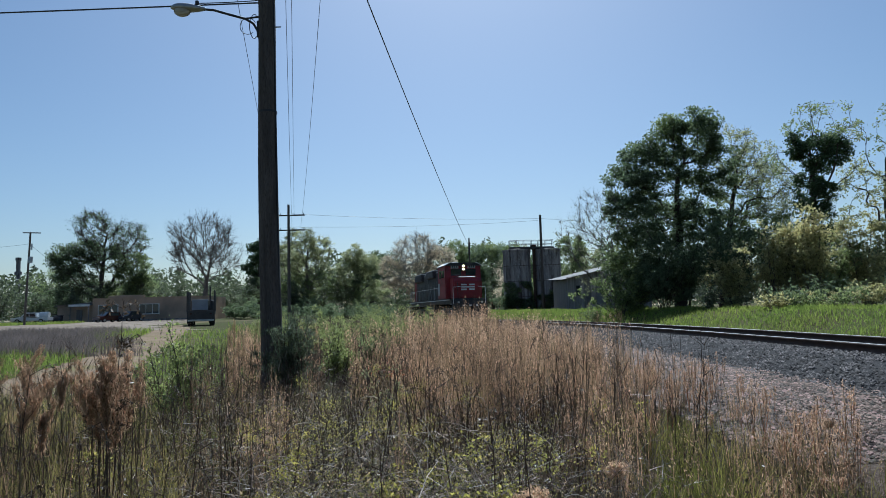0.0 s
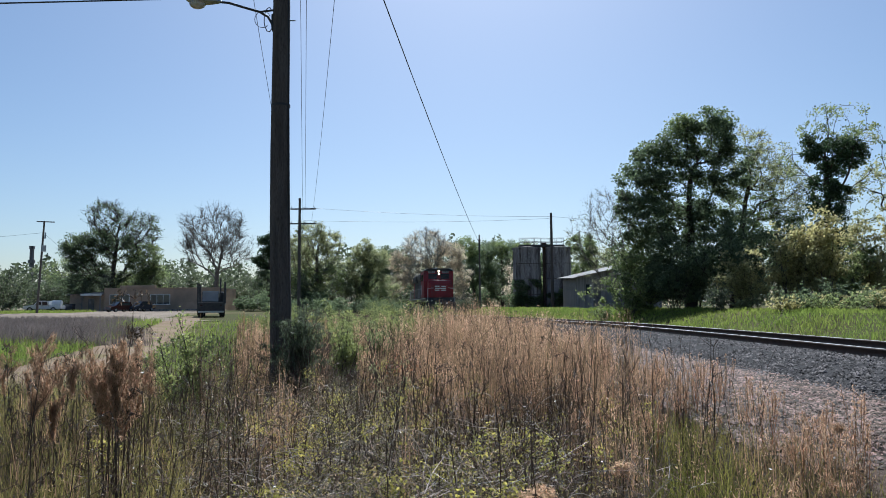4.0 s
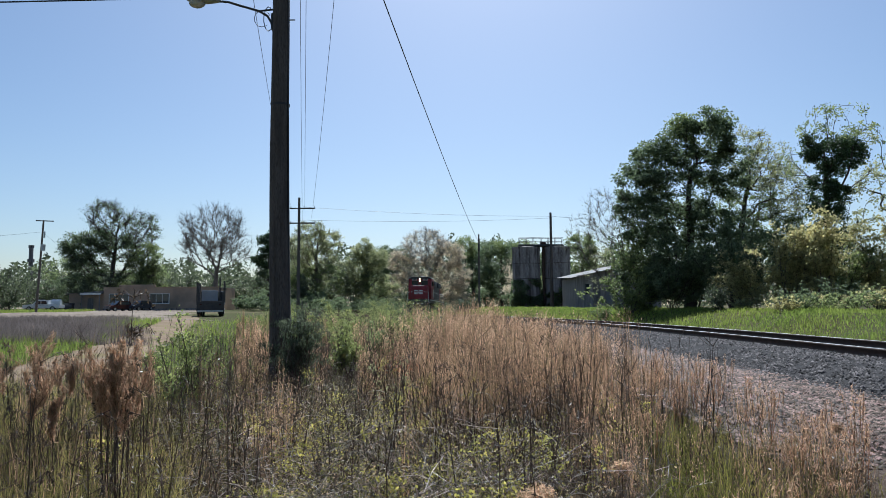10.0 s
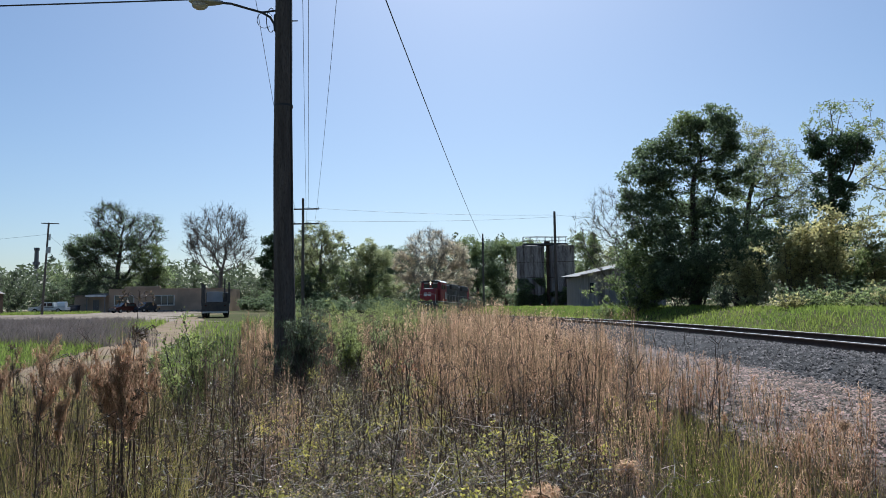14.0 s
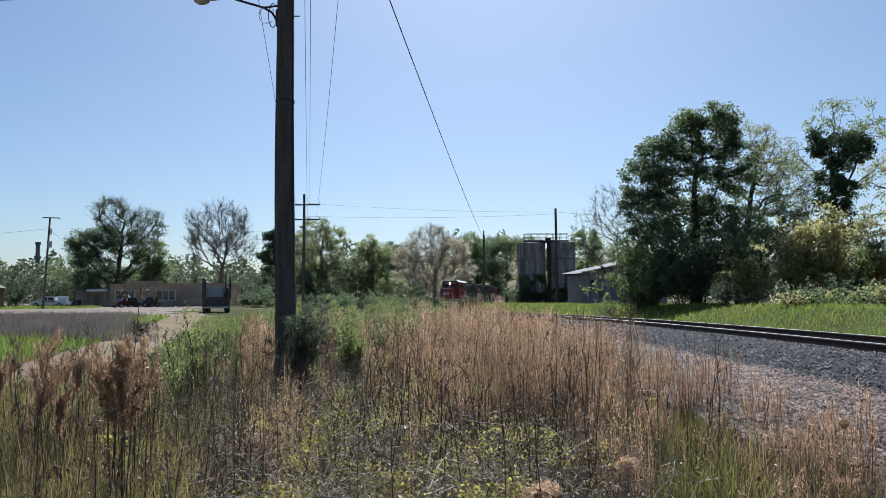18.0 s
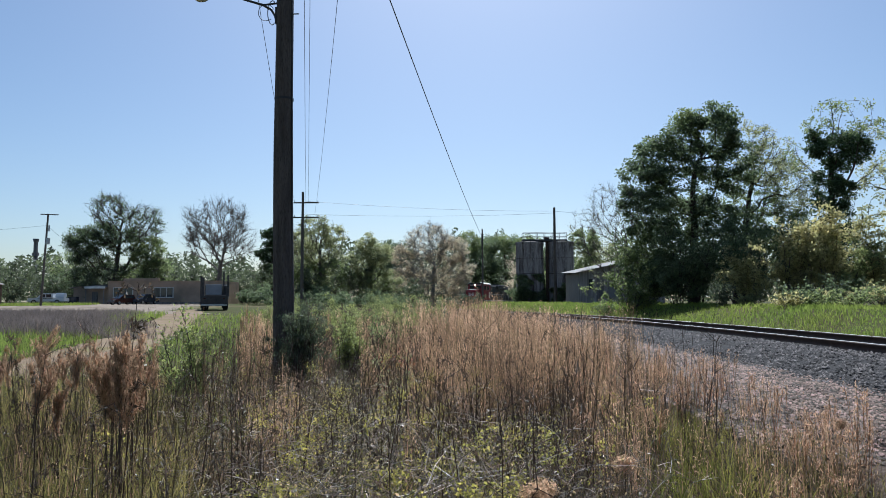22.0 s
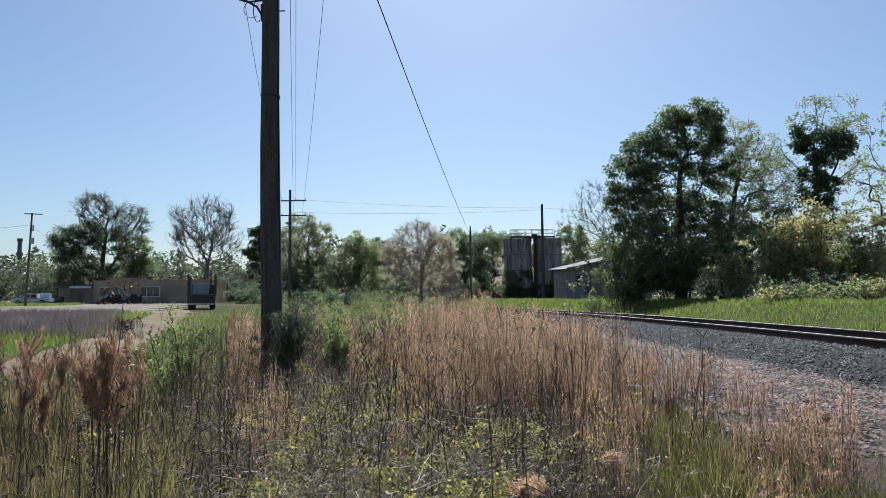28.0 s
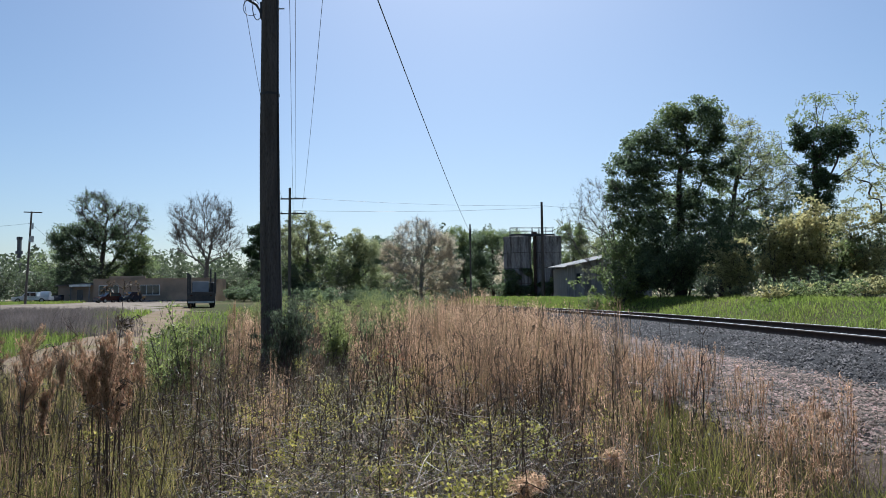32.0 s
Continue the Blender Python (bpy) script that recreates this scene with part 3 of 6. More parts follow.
lobed_tree(-3.6, 148, "large domed tree in tan bud with grey branches showing",
           [(-0.6, 13.6, 5.2, 4.0, 240, M_LEAFTAN, 10), (-2.2, 8.4, 4.2, 3.6, 130, M_LEAFTAN, 9), (4.4, 11.4, 3.6, 3.4, 90, M_LEAFTAN, 40), (5.2, 7.4, 3.8, 3.4, 90, M_LEAFTAN, 40), (-6.4, 9.4, 2.8, 3.6, 70, M_LEAFTAN, 36), (-6.8, 4.8, 3.2, 3.0, 70, M_LEAFTAN, 36), (-1.0, 4.6, 4.4, 3.0, 80, M_LEAFTAN, 34), (5.6, 3.6, 3.4, 2.4, 60, M_LEAFTAN, 36)],
           26, (0.2, 9.0), 0.45, 0.035, M_BARKPALE, 0.22, 0.6, 0.3, 1.2, lift=0.4, sprays=3, spray=1.3, thrift=0.5, full=2.3)
for gx, gy, seed in ((6.6, 163, 27), (13.6, 168, 28), (20.4, 164, 38)):
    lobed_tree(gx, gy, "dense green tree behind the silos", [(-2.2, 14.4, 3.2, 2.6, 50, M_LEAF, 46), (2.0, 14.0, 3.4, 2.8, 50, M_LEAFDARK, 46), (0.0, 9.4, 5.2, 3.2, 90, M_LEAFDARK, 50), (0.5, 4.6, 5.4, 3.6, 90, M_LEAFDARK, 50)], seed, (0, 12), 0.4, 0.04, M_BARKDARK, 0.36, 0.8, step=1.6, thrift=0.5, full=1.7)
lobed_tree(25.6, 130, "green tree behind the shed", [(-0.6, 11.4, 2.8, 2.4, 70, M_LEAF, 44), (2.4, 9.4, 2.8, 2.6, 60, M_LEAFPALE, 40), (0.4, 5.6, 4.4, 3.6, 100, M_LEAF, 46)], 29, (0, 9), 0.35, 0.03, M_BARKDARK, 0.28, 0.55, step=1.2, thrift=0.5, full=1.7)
lobed_tree(-81, 150, "green tree beyond the lot", [(0, 8.4, 4.4, 3.0, 70, M_LEAF, 40), (-3.0, 4.6, 4.0, 3.0, 60, M_LEAFDARK, 40)], 30, (0, 8), 0.35, 0.035, M_BARKDARK, 0.34, 0.7, step=1.4)
lobed_tree(-95, 140, "pale budding tree beyond the lot", [(0, 7.0, 3.6, 2.6, 70, M_LEAFPALE, 12), (-2.0, 4.0, 3.4, 2.4, 40, M_LEAFPALE, 18)], 31, (0, 6), 0.25, 0.03, M_BARK, 0.3, 0.5, step=1.2, sprays=3, spray=1.0)
lobed_tree(-66.5, 90, "open tree in pale new leaf at the lot's far edge", [(0, 10.4, 3.0, 2.4, 60, M_LEAFPALE, 14), (-1.6, 6.6, 3.0, 2.4, 50, M_LEAFPALE, 14)], 39, (0.4, 8), 0.22, 0.02, M_BARK, 0.2, 0.4, step=1.0, sprays=3, spray=0.8)


# ---- weeds, grasses and brambles ----
M_STRAW = material("dry_straw", (0.35, 0.235, 0.13), (0.09, 0.06, 0.038), 1.7, 0.5, island=0.75, through_light=0.5, spec=0.3)
# kept a dark brown, with the shade between clumps put into it
M_STRAWPALE = material("pale_dry_grass", (0.125, 0.094, 0.07), (0.06, 0.045, 0.033), 1.2, 0.6, island=0.55, through_light=0.35, spec=0.3)
M_FLUFF = material("seed_fluff", (0.72, 0.49, 0.32), (0.34, 0.21, 0.125), 1.9, 0.85, island=0.3, through_light=0.5)
M_PLUME = material("golden_brown_plume", (0.52, 0.36, 0.23), (0.32, 0.21, 0.135), 2.0, 0.8, island=0.4, through_light=0.55, spec=0.1)
M_DEADSTEM = material("dead_brown_stem", (0.085, 0.055, 0.038), (0.055, 0.038, 0.03), 2.0, 0.8, island=0.4)
M_CANE = material("grey_bramble_cane", (0.27, 0.20, 0.155), (0.055, 0.04, 0.031), 2.0, 0.6, island=0.9, spec=0.25)
M_LITTER = material("dead_leaf_litter", (0.15, 0.105, 0.065), (0.075, 0.052, 0.034), 1.0, 0.45, island=0.5, through_light=0.25)
M_GRASS = material("green_grass_blade", (0.13, 0.142, 0.03), (0.17, 0.15, 0.044), 0.6, 0.6, island=0.75, through_light=0.5, spec=0.15)
M_GRASSBRIGHT = material("bright_spring_grass", (0.16, 0.215, 0.045), (0.205, 0.24, 0.055), 0.3, 0.65, island=0.3, through_light=0.5, spec=0.12)
# green-yellow grass; the glow of light from behind is put into its gold
M_GOLDGRASS = material("gold_backlit_grass_blade", (0.30, 0.235, 0.085), (0.17, 0.16, 0.05), 0.9, 0.6, island=0.6, through_light=0.55, spec=0.15)
M_BRIER = leaf_mat("bramble_leaf", (0.33, 0.28, 0.062), (0.15, 0.14, 0.042), 0.52)
# wide span of tones puts sunlit tips and dark gaps into the colour
M_DULLLEAF = material("withered_leaf", (0.42, 0.33, 0.165), (0.08, 0.062, 0.034), 1.2, 0.3, island=0.9, through_light=0.5, spec=0.6)
# strong sunlight on dead canes is put into this pale colour
M_PALECANE = material("pale_dead_cane", (0.50, 0.43, 0.36), (0.30, 0.25, 0.21), 3.0, 0.7, island=0.3, spec=0.2)
# bright end of the range stands for sun on the twigs
M_TWIG = material("dead_grey_twig", (0.50, 0.41, 0.33), (0.09, 0.066, 0.052), 2.0, 0.45, island=0.9, spec=0.5)
M_GREYWEED = material("grey_dead_weed", (0.20, 0.165, 0.15), (0.14, 0.115, 0.10), 0.8, 0.9, island=0.35, through_light=0.3)


def wedge(rng, n, near, far, lo, hi):
    """Places on the ground before the camera, thinning with distance, between two slopes of x against y."""
    y = near * (far / near) ** rng.random(n)
    x = y * rng.uniform(lo, hi, n)
    s, u = track_coords(x, y)
    return x, y, u


def on_land(x, y):
    return np.stack([x, y, land(x, y)], 1)


def stuff(name, me, mat, label, category):
    return tagged(part(name, me, mat), label, category, kind="stuff")


def blotch(x, y, scale, seed):
    return np.array([noise.noise(Vector((a * scale, b * scale, seed))) for a, b in zip(x, y)])


def clumped(rng, x, y, per, spread):
    """Several blades round each clump."""
    k = np.repeat(np.arange(len(x)), per)
    return x[k] + rng.normal(0, spread, len(k)), y[k] + rng.normal(0, spread, len(k)), k


def broom_grass():
    rng = np.random.default_rng(41)
    x, y, u = wedge(rng, 4300, 3.6, 34, -0.62, 0.62)
    slope = x / y
    right = np.exp(-((slope - 0.10) / 0.15) ** 2) * (y > 7) * (slope < 0.285)
    low_right = 0.2 * (slope > 0.1) * (y < 10)
    left = 0.22 * (slope < -0.42) * (y < 9) + 0.35 * ((slope > -0.36) & (slope < -0.25) & (y > 8))
    want = np.maximum(np.maximum(right, low_right), np.maximum(left, 0.06)) + 0.75 * blotch(x, y, 0.9, 3) - 0.08 * (y < 9)
    ok = (rng.random(len(x)) < want) & (u < -4.95 + 0.7 * smooth(8.0, 6.0, y)) & ~((slope < -0.3) & (y > 11))
    x, y = x[ok], y[ok]
    hh = rng.uniform(0.68, 1.36, len(x)) * np.where(y < 7, 0.72, 1.0) * np.where(x / y > 0.285, 0.68, 1.0) * np.where((y > 9) & (x / y > -0.08) & (x / y < 0.08), 1.18, 1.0)
    bx, by, k = clumped(rng, x, y, 25, 0.055)
    root = on_land(bx, by)
    h = hh[k] * rng.uniform(0.45, 1.08, len(k))
    stuff("broom_grass", ribbons("broom_grass", root, h, h * rng.uniform(0.0, 0.16, len(k)) * np.where(rng.random(len(k)) < 0.25, 3.0, 1.0), np.maximum(0.0055, 0.0008 * by) * rng.uniform(0.7, 1.5, len(k)), rng), M_STRAW,
          "dry orange-tan broom grass in upright clumps", "dry grass")
    # fuzzy heads round the tops of the stems
    head = np.flatnonzero(rng.random(len(k)) < np.where((bx / by > -0.3) & (h > 0.5 * hh[k]), np.where(by < 8, 0.2, 0.42), 0.03))
    j = np.repeat(head, 13)
    t = rng.uniform(0.66, 1.0, len(j))
    c = np.stack([bx[j] + rng.normal(0, 0.016, len(j)), by[j] + rng.normal(0, 0.016, len(j)), root[j, 2] + h[j] * t * 0.97], 1)
    stuff("grass_seed_fluff", leaf_quads("fluff", c, rng.uniform(0.018, 0.042, len(c)) * np.clip(c[:, 1] / 10, 0.7, 1.6), rng, flat=-1.5, aspect=0.2), M_FLUFF, "pale seed fluff on the dry grass", "seed heads")


def dry_understory():
    rng = np.random.default_rng(42)
    x, y, u = wedge(rng, 60000, 2.6, 30, -0.7, 0.7)
    ok = (u < -4.9 + 1.0 * smooth(7.2, 5.4, y) + 0.35 * np.sin(y * 2.1) + 0.25 * np.sin(y * 5.3)) & ~((x / y < -0.36) & (y > 12)) & (rng.random(len(x)) < (0.75 + 0.5 * blotch(x, y, 0.8, 9)) * np.where((y < 9) & (x / y < 0.15) & (x / y > -0.34), 0.25, 1.0))
    x, y = x[ok], y[ok]
    h = rng.uniform(0.15, 0.6, len(x)) * np.where(x / y > 0.3, 0.7, 1.0)
    stuff("dry_grass", ribbons("dry_grass", on_land(x, y), h, h * rng.uniform(0.1, 0.9, len(x)), 0.006 * rng.uniform(0.6, 1.5, len(x)), rng), M_STRAWPALE, "pale dry grass and thatch under the weeds", "dry grass")
    x, y, u = wedge(rng, 40000, 2.4, 16, -0.7, 0.6)
    ok = (u < -5.4) & ((x / y < 0.25) | (rng.random(len(x)) < 0.3))
    c = on_land(x[ok], y[ok]) + np.stack([np.zeros(ok.sum()), np.zeros(ok.sum()), rng.uniform(0.02, 0.45, ok.sum())], 1)
    stuff("leaf_litter", leaf_quads("litter", c, rng.uniform(0.014, 0.034, len(c)), rng), M_LITTER, "curled brown dead leaves caught in the weeds", "dead leaves")


def green_blades():
    rng = np.random.default_rng(43)
    x, y, u = wedge(rng, 70000, 2.8, 13, -0.7, 0.72)
    slope = x / y
    want = 0.17 + 0.36 * smooth(0.14, 0.28, slope) * (y < 8.5) + 0.5 * (slope < -0.4) + 0.9 * blotch(x, y, 1.6, 21)
    ok = (u < -4.7 + 1.0 * smooth(7.2, 5.4, y) + 0.3 * np.sin(y * 3.1) + 0.2 * np.sin(y * 7.7)) & (rng.random(len(x)) < want)
    x, y = x[ok], y[ok]
    h = rng.uniform(0.1, 0.42, len(x)) * (1 + 0.8 * blotch(x, y, 1.3, 5)) * np.where(u[ok] > -5.2, 0.6, 1.0)
    stuff("green_grass", ribbons("green_grass", on_land(x, y), h, h * rng.uniform(0.1, 0.7, len(x)), 0.0075 * rng.uniform(0.6, 1.5, len(x)), rng), M_GRASS, "fresh green grass growing through dry stems", "grass")
    x, y, u = wedge(rng, 7000, 3.4, 10.5, -0.72, -0.36)
    ok = rng.random(len(x)) < 0.7 + 0.8 * blotch(x, y, 1.1, 31)
    x, y = x[ok], y[ok]
    h = rng.uniform(0.3, 0.78, len(x))
    stuff("golden_grass", ribbons("golden_grass", on_land(x, y), h, h * rng.uniform(0.05, 0.5, len(x)), 0.006 * rng.uniform(0.6, 1.5, len(x)), rng), M_GOLDGRASS, "green-yellow grass between the plume stalks, backlit glow put into its gold", "grass")


def dead_stalks():
    """Upright dark stems with short side shoots."""
    rng = np.random.default_rng(44)
    x, y, u = wedge(rng, 1300, 4.5, 22, -0.64, 0.42)
    ok = (u < -5.3) & ~((x / y < -0.33) & (y > 11)) & (rng.random(len(x)) < np.where(x / y > 0.2, 0.3, 0.85))
    segs = []
    for a, b, z in on_land(x[ok], y[ok]):
        h = rng.uniform(0.6, 1.25) * (0.85 if b < 5 else 1)
        d = np.array([rng.normal(0, 0.09), rng.normal(0, 0.09), 1.0])
        p, r, m = np.array([a, b, z - 0.03]), rng.uniform(0.003, 0.0055) * (1 if b < 8 else 1.3), 5
        for j in range(m):
            d = d + np.array([rng.normal(0, 0.06), rng.normal(0, 0.06), 0])
            q = p + d * h / m
            segs.append((*p, *q, r * (1 - 0.14 * j), r * (1 - 0.14 * (j + 1))))
            if j >= 2:
                for _ in range(rng.integers(0, 4)):
                    e = q + np.array([rng.normal(0, 0.07), rng.normal(0, 0.07), rng.uniform(0.04, 0.16)])
                    segs.append((*q, *e, r * 0.5, r * 0.25))
            p = q
    stuff("dead_stalks", tubes("dead_stalks", segs, 3), M_DEADSTEM, "thin dark dead stalks standing in the weeds", "dead weeds")


def brambles():
    """Arching canes, broken twigs lying at all angles, and tufts of new and withered leaves."""
    rng = np.random.default_rng(45)
    x, y, u = wedge(rng, 3600, 2.2, 12, -0.6, 0.5)
    want = np.exp(-((x / y + 0.10) / 0.26) ** 2) + 0.12
    ok = (u < -5.3) & (x / y < 0.24) & (rng.random(len(x)) < want)
    segs, spots = [], []
    for a, b, z in on_land(x[ok], y[ok]):
        th = rng.uniform(0, 2 * np.pi)
        rise, reach = rng.uniform(0.25, 0.8), rng.uniform(0.25, 0.9)
        m = 9
        curve = rng.normal(0, 0.3, 2)
        t = np.linspace(0, 1, m + 1)
        pts = np.stack([a + np.cos(th + curve[0] * t) * reach * t, b + np.sin(th + curve[1] * t) * reach * t, z + rise * (2.2 * t - 1.5 * t * t)], 1) + rng.normal(0, 0.008, (m + 1, 3))
        r = rng.uniform(0.0014, 0.0034)
        segs += [(*pts[j], *pts[j + 1], r * (1 - 0.07 * j), r * (1 - 0.07 * (j + 1))) for j in range(m)]
        spots += list(pts[2:])
    stuff("bramble_canes", tubes("bramble_canes", segs, 3), M_CANE, "tangled grey-brown bramble canes arching over the weeds", "brambles")
    spots = np.array(spots)
    # broken twigs, each with a fork
    n = 7000
    p = spots[rng.integers(0, len(spots), n)] + rng.normal(0, 0.1, (n, 3))
    p[:, 2] = np.maximum(p[:, 2] * rng.uniform(0.3, 1.05, n), land(p[:, 0], p[:, 1]) + 0.03)
    way = rng.normal(0, 1, (n, 3)) * [1, 1, 0.55]
    way /= np.linalg.norm(way, axis=1, keepdims=True)
    length = rng.uniform(0.08, 0.38, (n, 1))
    mid = p + way * length * 0.5 + rng.normal(0, 0.012, (n, 3))
    end = mid + (way + rng.normal(0, 0.3, (n, 3))) * length * 0.5
    fork = mid + (way + rng.normal(0, 0.6, (n, 3))) * length * 0.4
    r = rng.uniform(0.0009, 0.0024, (n, 1))
    stuff("broken_twigs", tubes("broken_twigs", np.concatenate([np.concatenate([p, mid, r, r * 0.8], 1), np.concatenate([mid, end, r * 0.8, r * 0.5], 1), np.concatenate([mid, fork, r * 0.6, r * 0.35], 1)]), 3), M_TWIG,
          "dead broken twigs lying criss-cross in the brambles", "twigs")
    v = blotch(spots[:, 0], spots[:, 1], 1.5, 13)
    green = spots[v > 0.1]
    tuft = green[rng.integers(0, len(green), 620)]
    k = np.repeat(np.arange(620), rng.poisson(rng.gamma(1.6, 26, 620)))
    c = tuft[k] + rng.normal(0, 0.05, (len(k), 3)) * [1, 1, 0.8]
    stuff("bramble_leaves", leaf_quads("bramble_leaves", c, rng.uniform(0.010, 0.026, len(c)), rng, aspect=0.65), M_BRIER, "small yellow-green new bramble leaves in tufts", "leaves")
    c = spots[rng.integers(0, len(spots), 70000)] + rng.normal(0, 0.07, (70000, 3))
    c[:, 2] = np.maximum(c[:, 2] - rng.uniform(0, 0.3, len(c)), land(c[:, 0], c[:, 1]) + 0.02)
    stuff("withered_leaves", leaf_quads("withered_leaves", c, rng.uniform(0.008, 0.024, len(c)), rng, aspect=0.5), M_DULLLEAF, "dull olive-brown withered leaves on the brambles", "leaves")
    segs = []
    for _ in range(170):
        yy = rng.uniform(2.8, 7.0)
        a, th = yy * rng.uniform(-0.4, 0.2), rng.uniform(0, 2 * np.pi)
        z = float(land(np.array([a]), np.array([yy]))[0])
        rise, reach, r, bend = rng.uniform(0.1, 0.6), rng.uniform(0.15, 0.5), rng.uniform(0.0016, 0.0034), rng.normal(0, 0.6)
        t = np.linspace(0, 1, 14)
        pts = np.stack([a + np.cos(th + bend * t) * reach * t, yy + np.sin(th + bend * t) * reach * t, z + rng.uniform(0.1, 0.4) + rise * t * (1.6 - t)], 1)
        segs += [(*p, *q, r * (1 - 0.04 * j), r * (0.96 - 0.04 * j)) for j, (p, q) in enumerate(zip(pts, pts[1:]))]
    stuff("pale_canes", tubes("pale_canes", segs, 4), M_PALECANE, "pale dead canes bowed over the brambles", "brambles")


def plume_grass(x, y, h, seed, label):
    """One stalk with feathery brown plumes at its top."""
    rng = np.random.default_rng(seed)
    top = thing("plume_grass", at(x, y, -0.02), label, "plume grass", "plume grass stand")
    lean = rng.normal(0, 0.06, 2)
    end = np.array([lean[0], lean[1], h])
    segs = [(0, 0, 0, *(end * 0.5), 0.004, 0.0035), (*(end * 0.5), *end, 0.0035, 0.002)]
    heads = []
    for k in range(rng.integers(2, 4)):
        t = rng.uniform(0.84, 1.0)
        p = end * t
        q = p + np.array([rng.normal(0, 0.06), rng.normal(0, 0.06), rng.uniform(0.13, 0.27)])
        segs.append((*p, *q, 0.002, 0.001))
        heads.append((p, q))
    part("stalk", tubes("stalk", segs, 4), M_DEADSTEM, top)
    c = np.concatenate([p + (q - p) * rng.uniform(-0.2, 1.15, (330, 1)) + rng.normal(0, 0.013, (330, 3)) for p, q in heads])
    part("plume", leaf_quads("plume", c, rng.uniform(0.022, 0.05, len(c)), rng, flat=-2.0, aspect=0.055), M_PLUME, top)["kind"] = "stuff"
    return top


broom_grass()
dry_understory()
green_blades()
dead_stalks()
brambles()
rng_p = np.random.default_rng(77)
for k in range(28):
    yy = rng_p.uniform(3.7, 4.4) if k % 2 else rng_p.uniform(4.4, 7.0)
    plume_grass(yy * (rng_p.normal(-0.478, 0.022) if k % 2 else rng_p.uniform(-0.66, -0.42)), yy, rng_p.uniform(0.98, 1.22) if k % 2 else rng_p.uniform(0.8, 1.08), 300 + k, "brown plume grass stalk with feathery head")


def field_grass():
    rng = np.random.default_rng(46)
    x, y, u = wedge(rng, 42000, 14, 70, -0.72, -0.18)
    road = road_offset(x, y)
    ok = (np.abs(road) > 1.05 + 0.5 * rng.random(len(x))) & (rng.random(len(x)) < np.where(road > 0, 0.24, 1.0)) & ~((y > 56) & (x / y < -0.3)) & ~((x / y < -0.5) & (y > 32))
    x, y = x[ok], y[ok]
    h = rng.uniform(0.12, 0.4, len(x)) * np.clip(y / 30, 0.8, 1.3)
    stuff("field_grass", ribbons("field_grass", on_land(x, y), h, h * rng.uniform(0.1, 0.8, len(x)), 0.0009 * y * rng.uniform(0.6, 1.5, len(x)), rng, 2), M_GRASSBRIGHT, "bright green grass beside the dirt road", "grass")
    x, y, u = wedge(rng, 30000, 26, 58, -0.74, -0.42)
    ok = (rng.random(len(x)) < 1.2 * smooth(-0.43, -0.52, x / y + 0.15 * blotch(x, y, 0.15, 7))) & (y > 29 + 8 * blotch(x, y, 0.2, 4))
    x, y = x[ok], y[ok]
    h = rng.uniform(0.3, 0.7, len(x))
    stuff("grey_weeds", ribbons("grey_weeds", on_land(x, y), h, h * rng.uniform(0.1, 0.7, len(x)), 0.0008 * y * rng.uniform(0.6, 1.5, len(x)), rng, 2), M_GREYWEED, "patch of grey dead weeds beside the lot", "dead weeds")
    # the green verge and bank beyond the track
    s = -47 + 92 * rng.random(60000) ** 1.7
    uu = rng.uniform(2.7, 10, 60000)
    x, y, _ = on_track(s, uu)
    ok = (np.abs(x / y) < 0.75) & (y > 8)
    x, y = x[ok], y[ok]
    h = rng.uniform(0.07, 0.24, len(x)) * (1 + 0.8 * blotch(x, y, 0.5, 2))
    stuff("bank_grass", ribbons("bank_grass", on_land(x, y), h, h * rng.uniform(0.1, 0.8, len(x)), 0.0011 * np.maximum(y, 14) * rng.uniform(0.6, 1.5, len(x)), rng, 2), M_GRASSBRIGHT, "bright green grass on the bank beyond the track", "grass")
    # middle field towards the crossing
    x, y, u = wedge(rng, 26000, 14, 80, -0.24, 0.2)
    ok = u < -5.5
    x, y = x[ok], y[ok]
    h = rng.uniform(0.3, 0.8, len(x))
    stuff("field_weeds", ribbons("field_weeds", on_land(x, y), h, h * rng.uniform(0.1, 0.5, len(x)), 0.0007 * y * rng.uniform(0.6, 1.5, len(x)), rng, 2), M_STRAWPALE, "dry weeds in the field beside the track", "dry grass")


ROAD_Y = np.array([8, 11, 14, 18, 24, 31, 38, 46, 58, 70])
ROAD_X = np.array([-11.5, -9.6, -9.0, -9.6, -11.2, -13.4, -15.6, -18.2, -22, -26])


def road_offset(x, y):
    return x - np.interp(y, ROAD_Y, ROAD_X)


field_grass()


def strip(name, mat, ys, mids, half, dz, label, category):
    """A ribbon of ground along a line of the plan."""
    yy = np.linspace(ys[0], ys[-1], 120)
    xx = np.interp(yy, ys, mids)
    cross = np.linspace(-1, 1, 9)
    rng = np.random.default_rng(8)
    X = xx[:, None] + cross[None] * (half + rng.normal(0, 0.12, (120, 1)))
    Y = np.repeat(yy[:, None], 9, 1)
    Z = land(X, Y) + dz - 0.06 * (np.abs(cross)[None] > 0.9)
    i = np.arange(119 * 9).reshape(119, 9)[:, :-1].ravel()
    me = array_mesh(name, np.stack([X, Y, Z], -1).reshape(-1, 3), np.stack([i, i + 1, i + 10, i + 9], 1), True)
    return tagged(part(name, me, mat), label, category, kind="structure")


strip("dirt_road", M_DIRT, ROAD_Y, ROAD_X, 1.4, 0.05, "bare tan dirt road curving to the lot", "dirt road")
strip("parking_lot", M_LOT, [57, 62, 70, 119], [-33, -38, -43, -55], 16, 0.045, "pale bare dirt lot before the building", "parking lot")


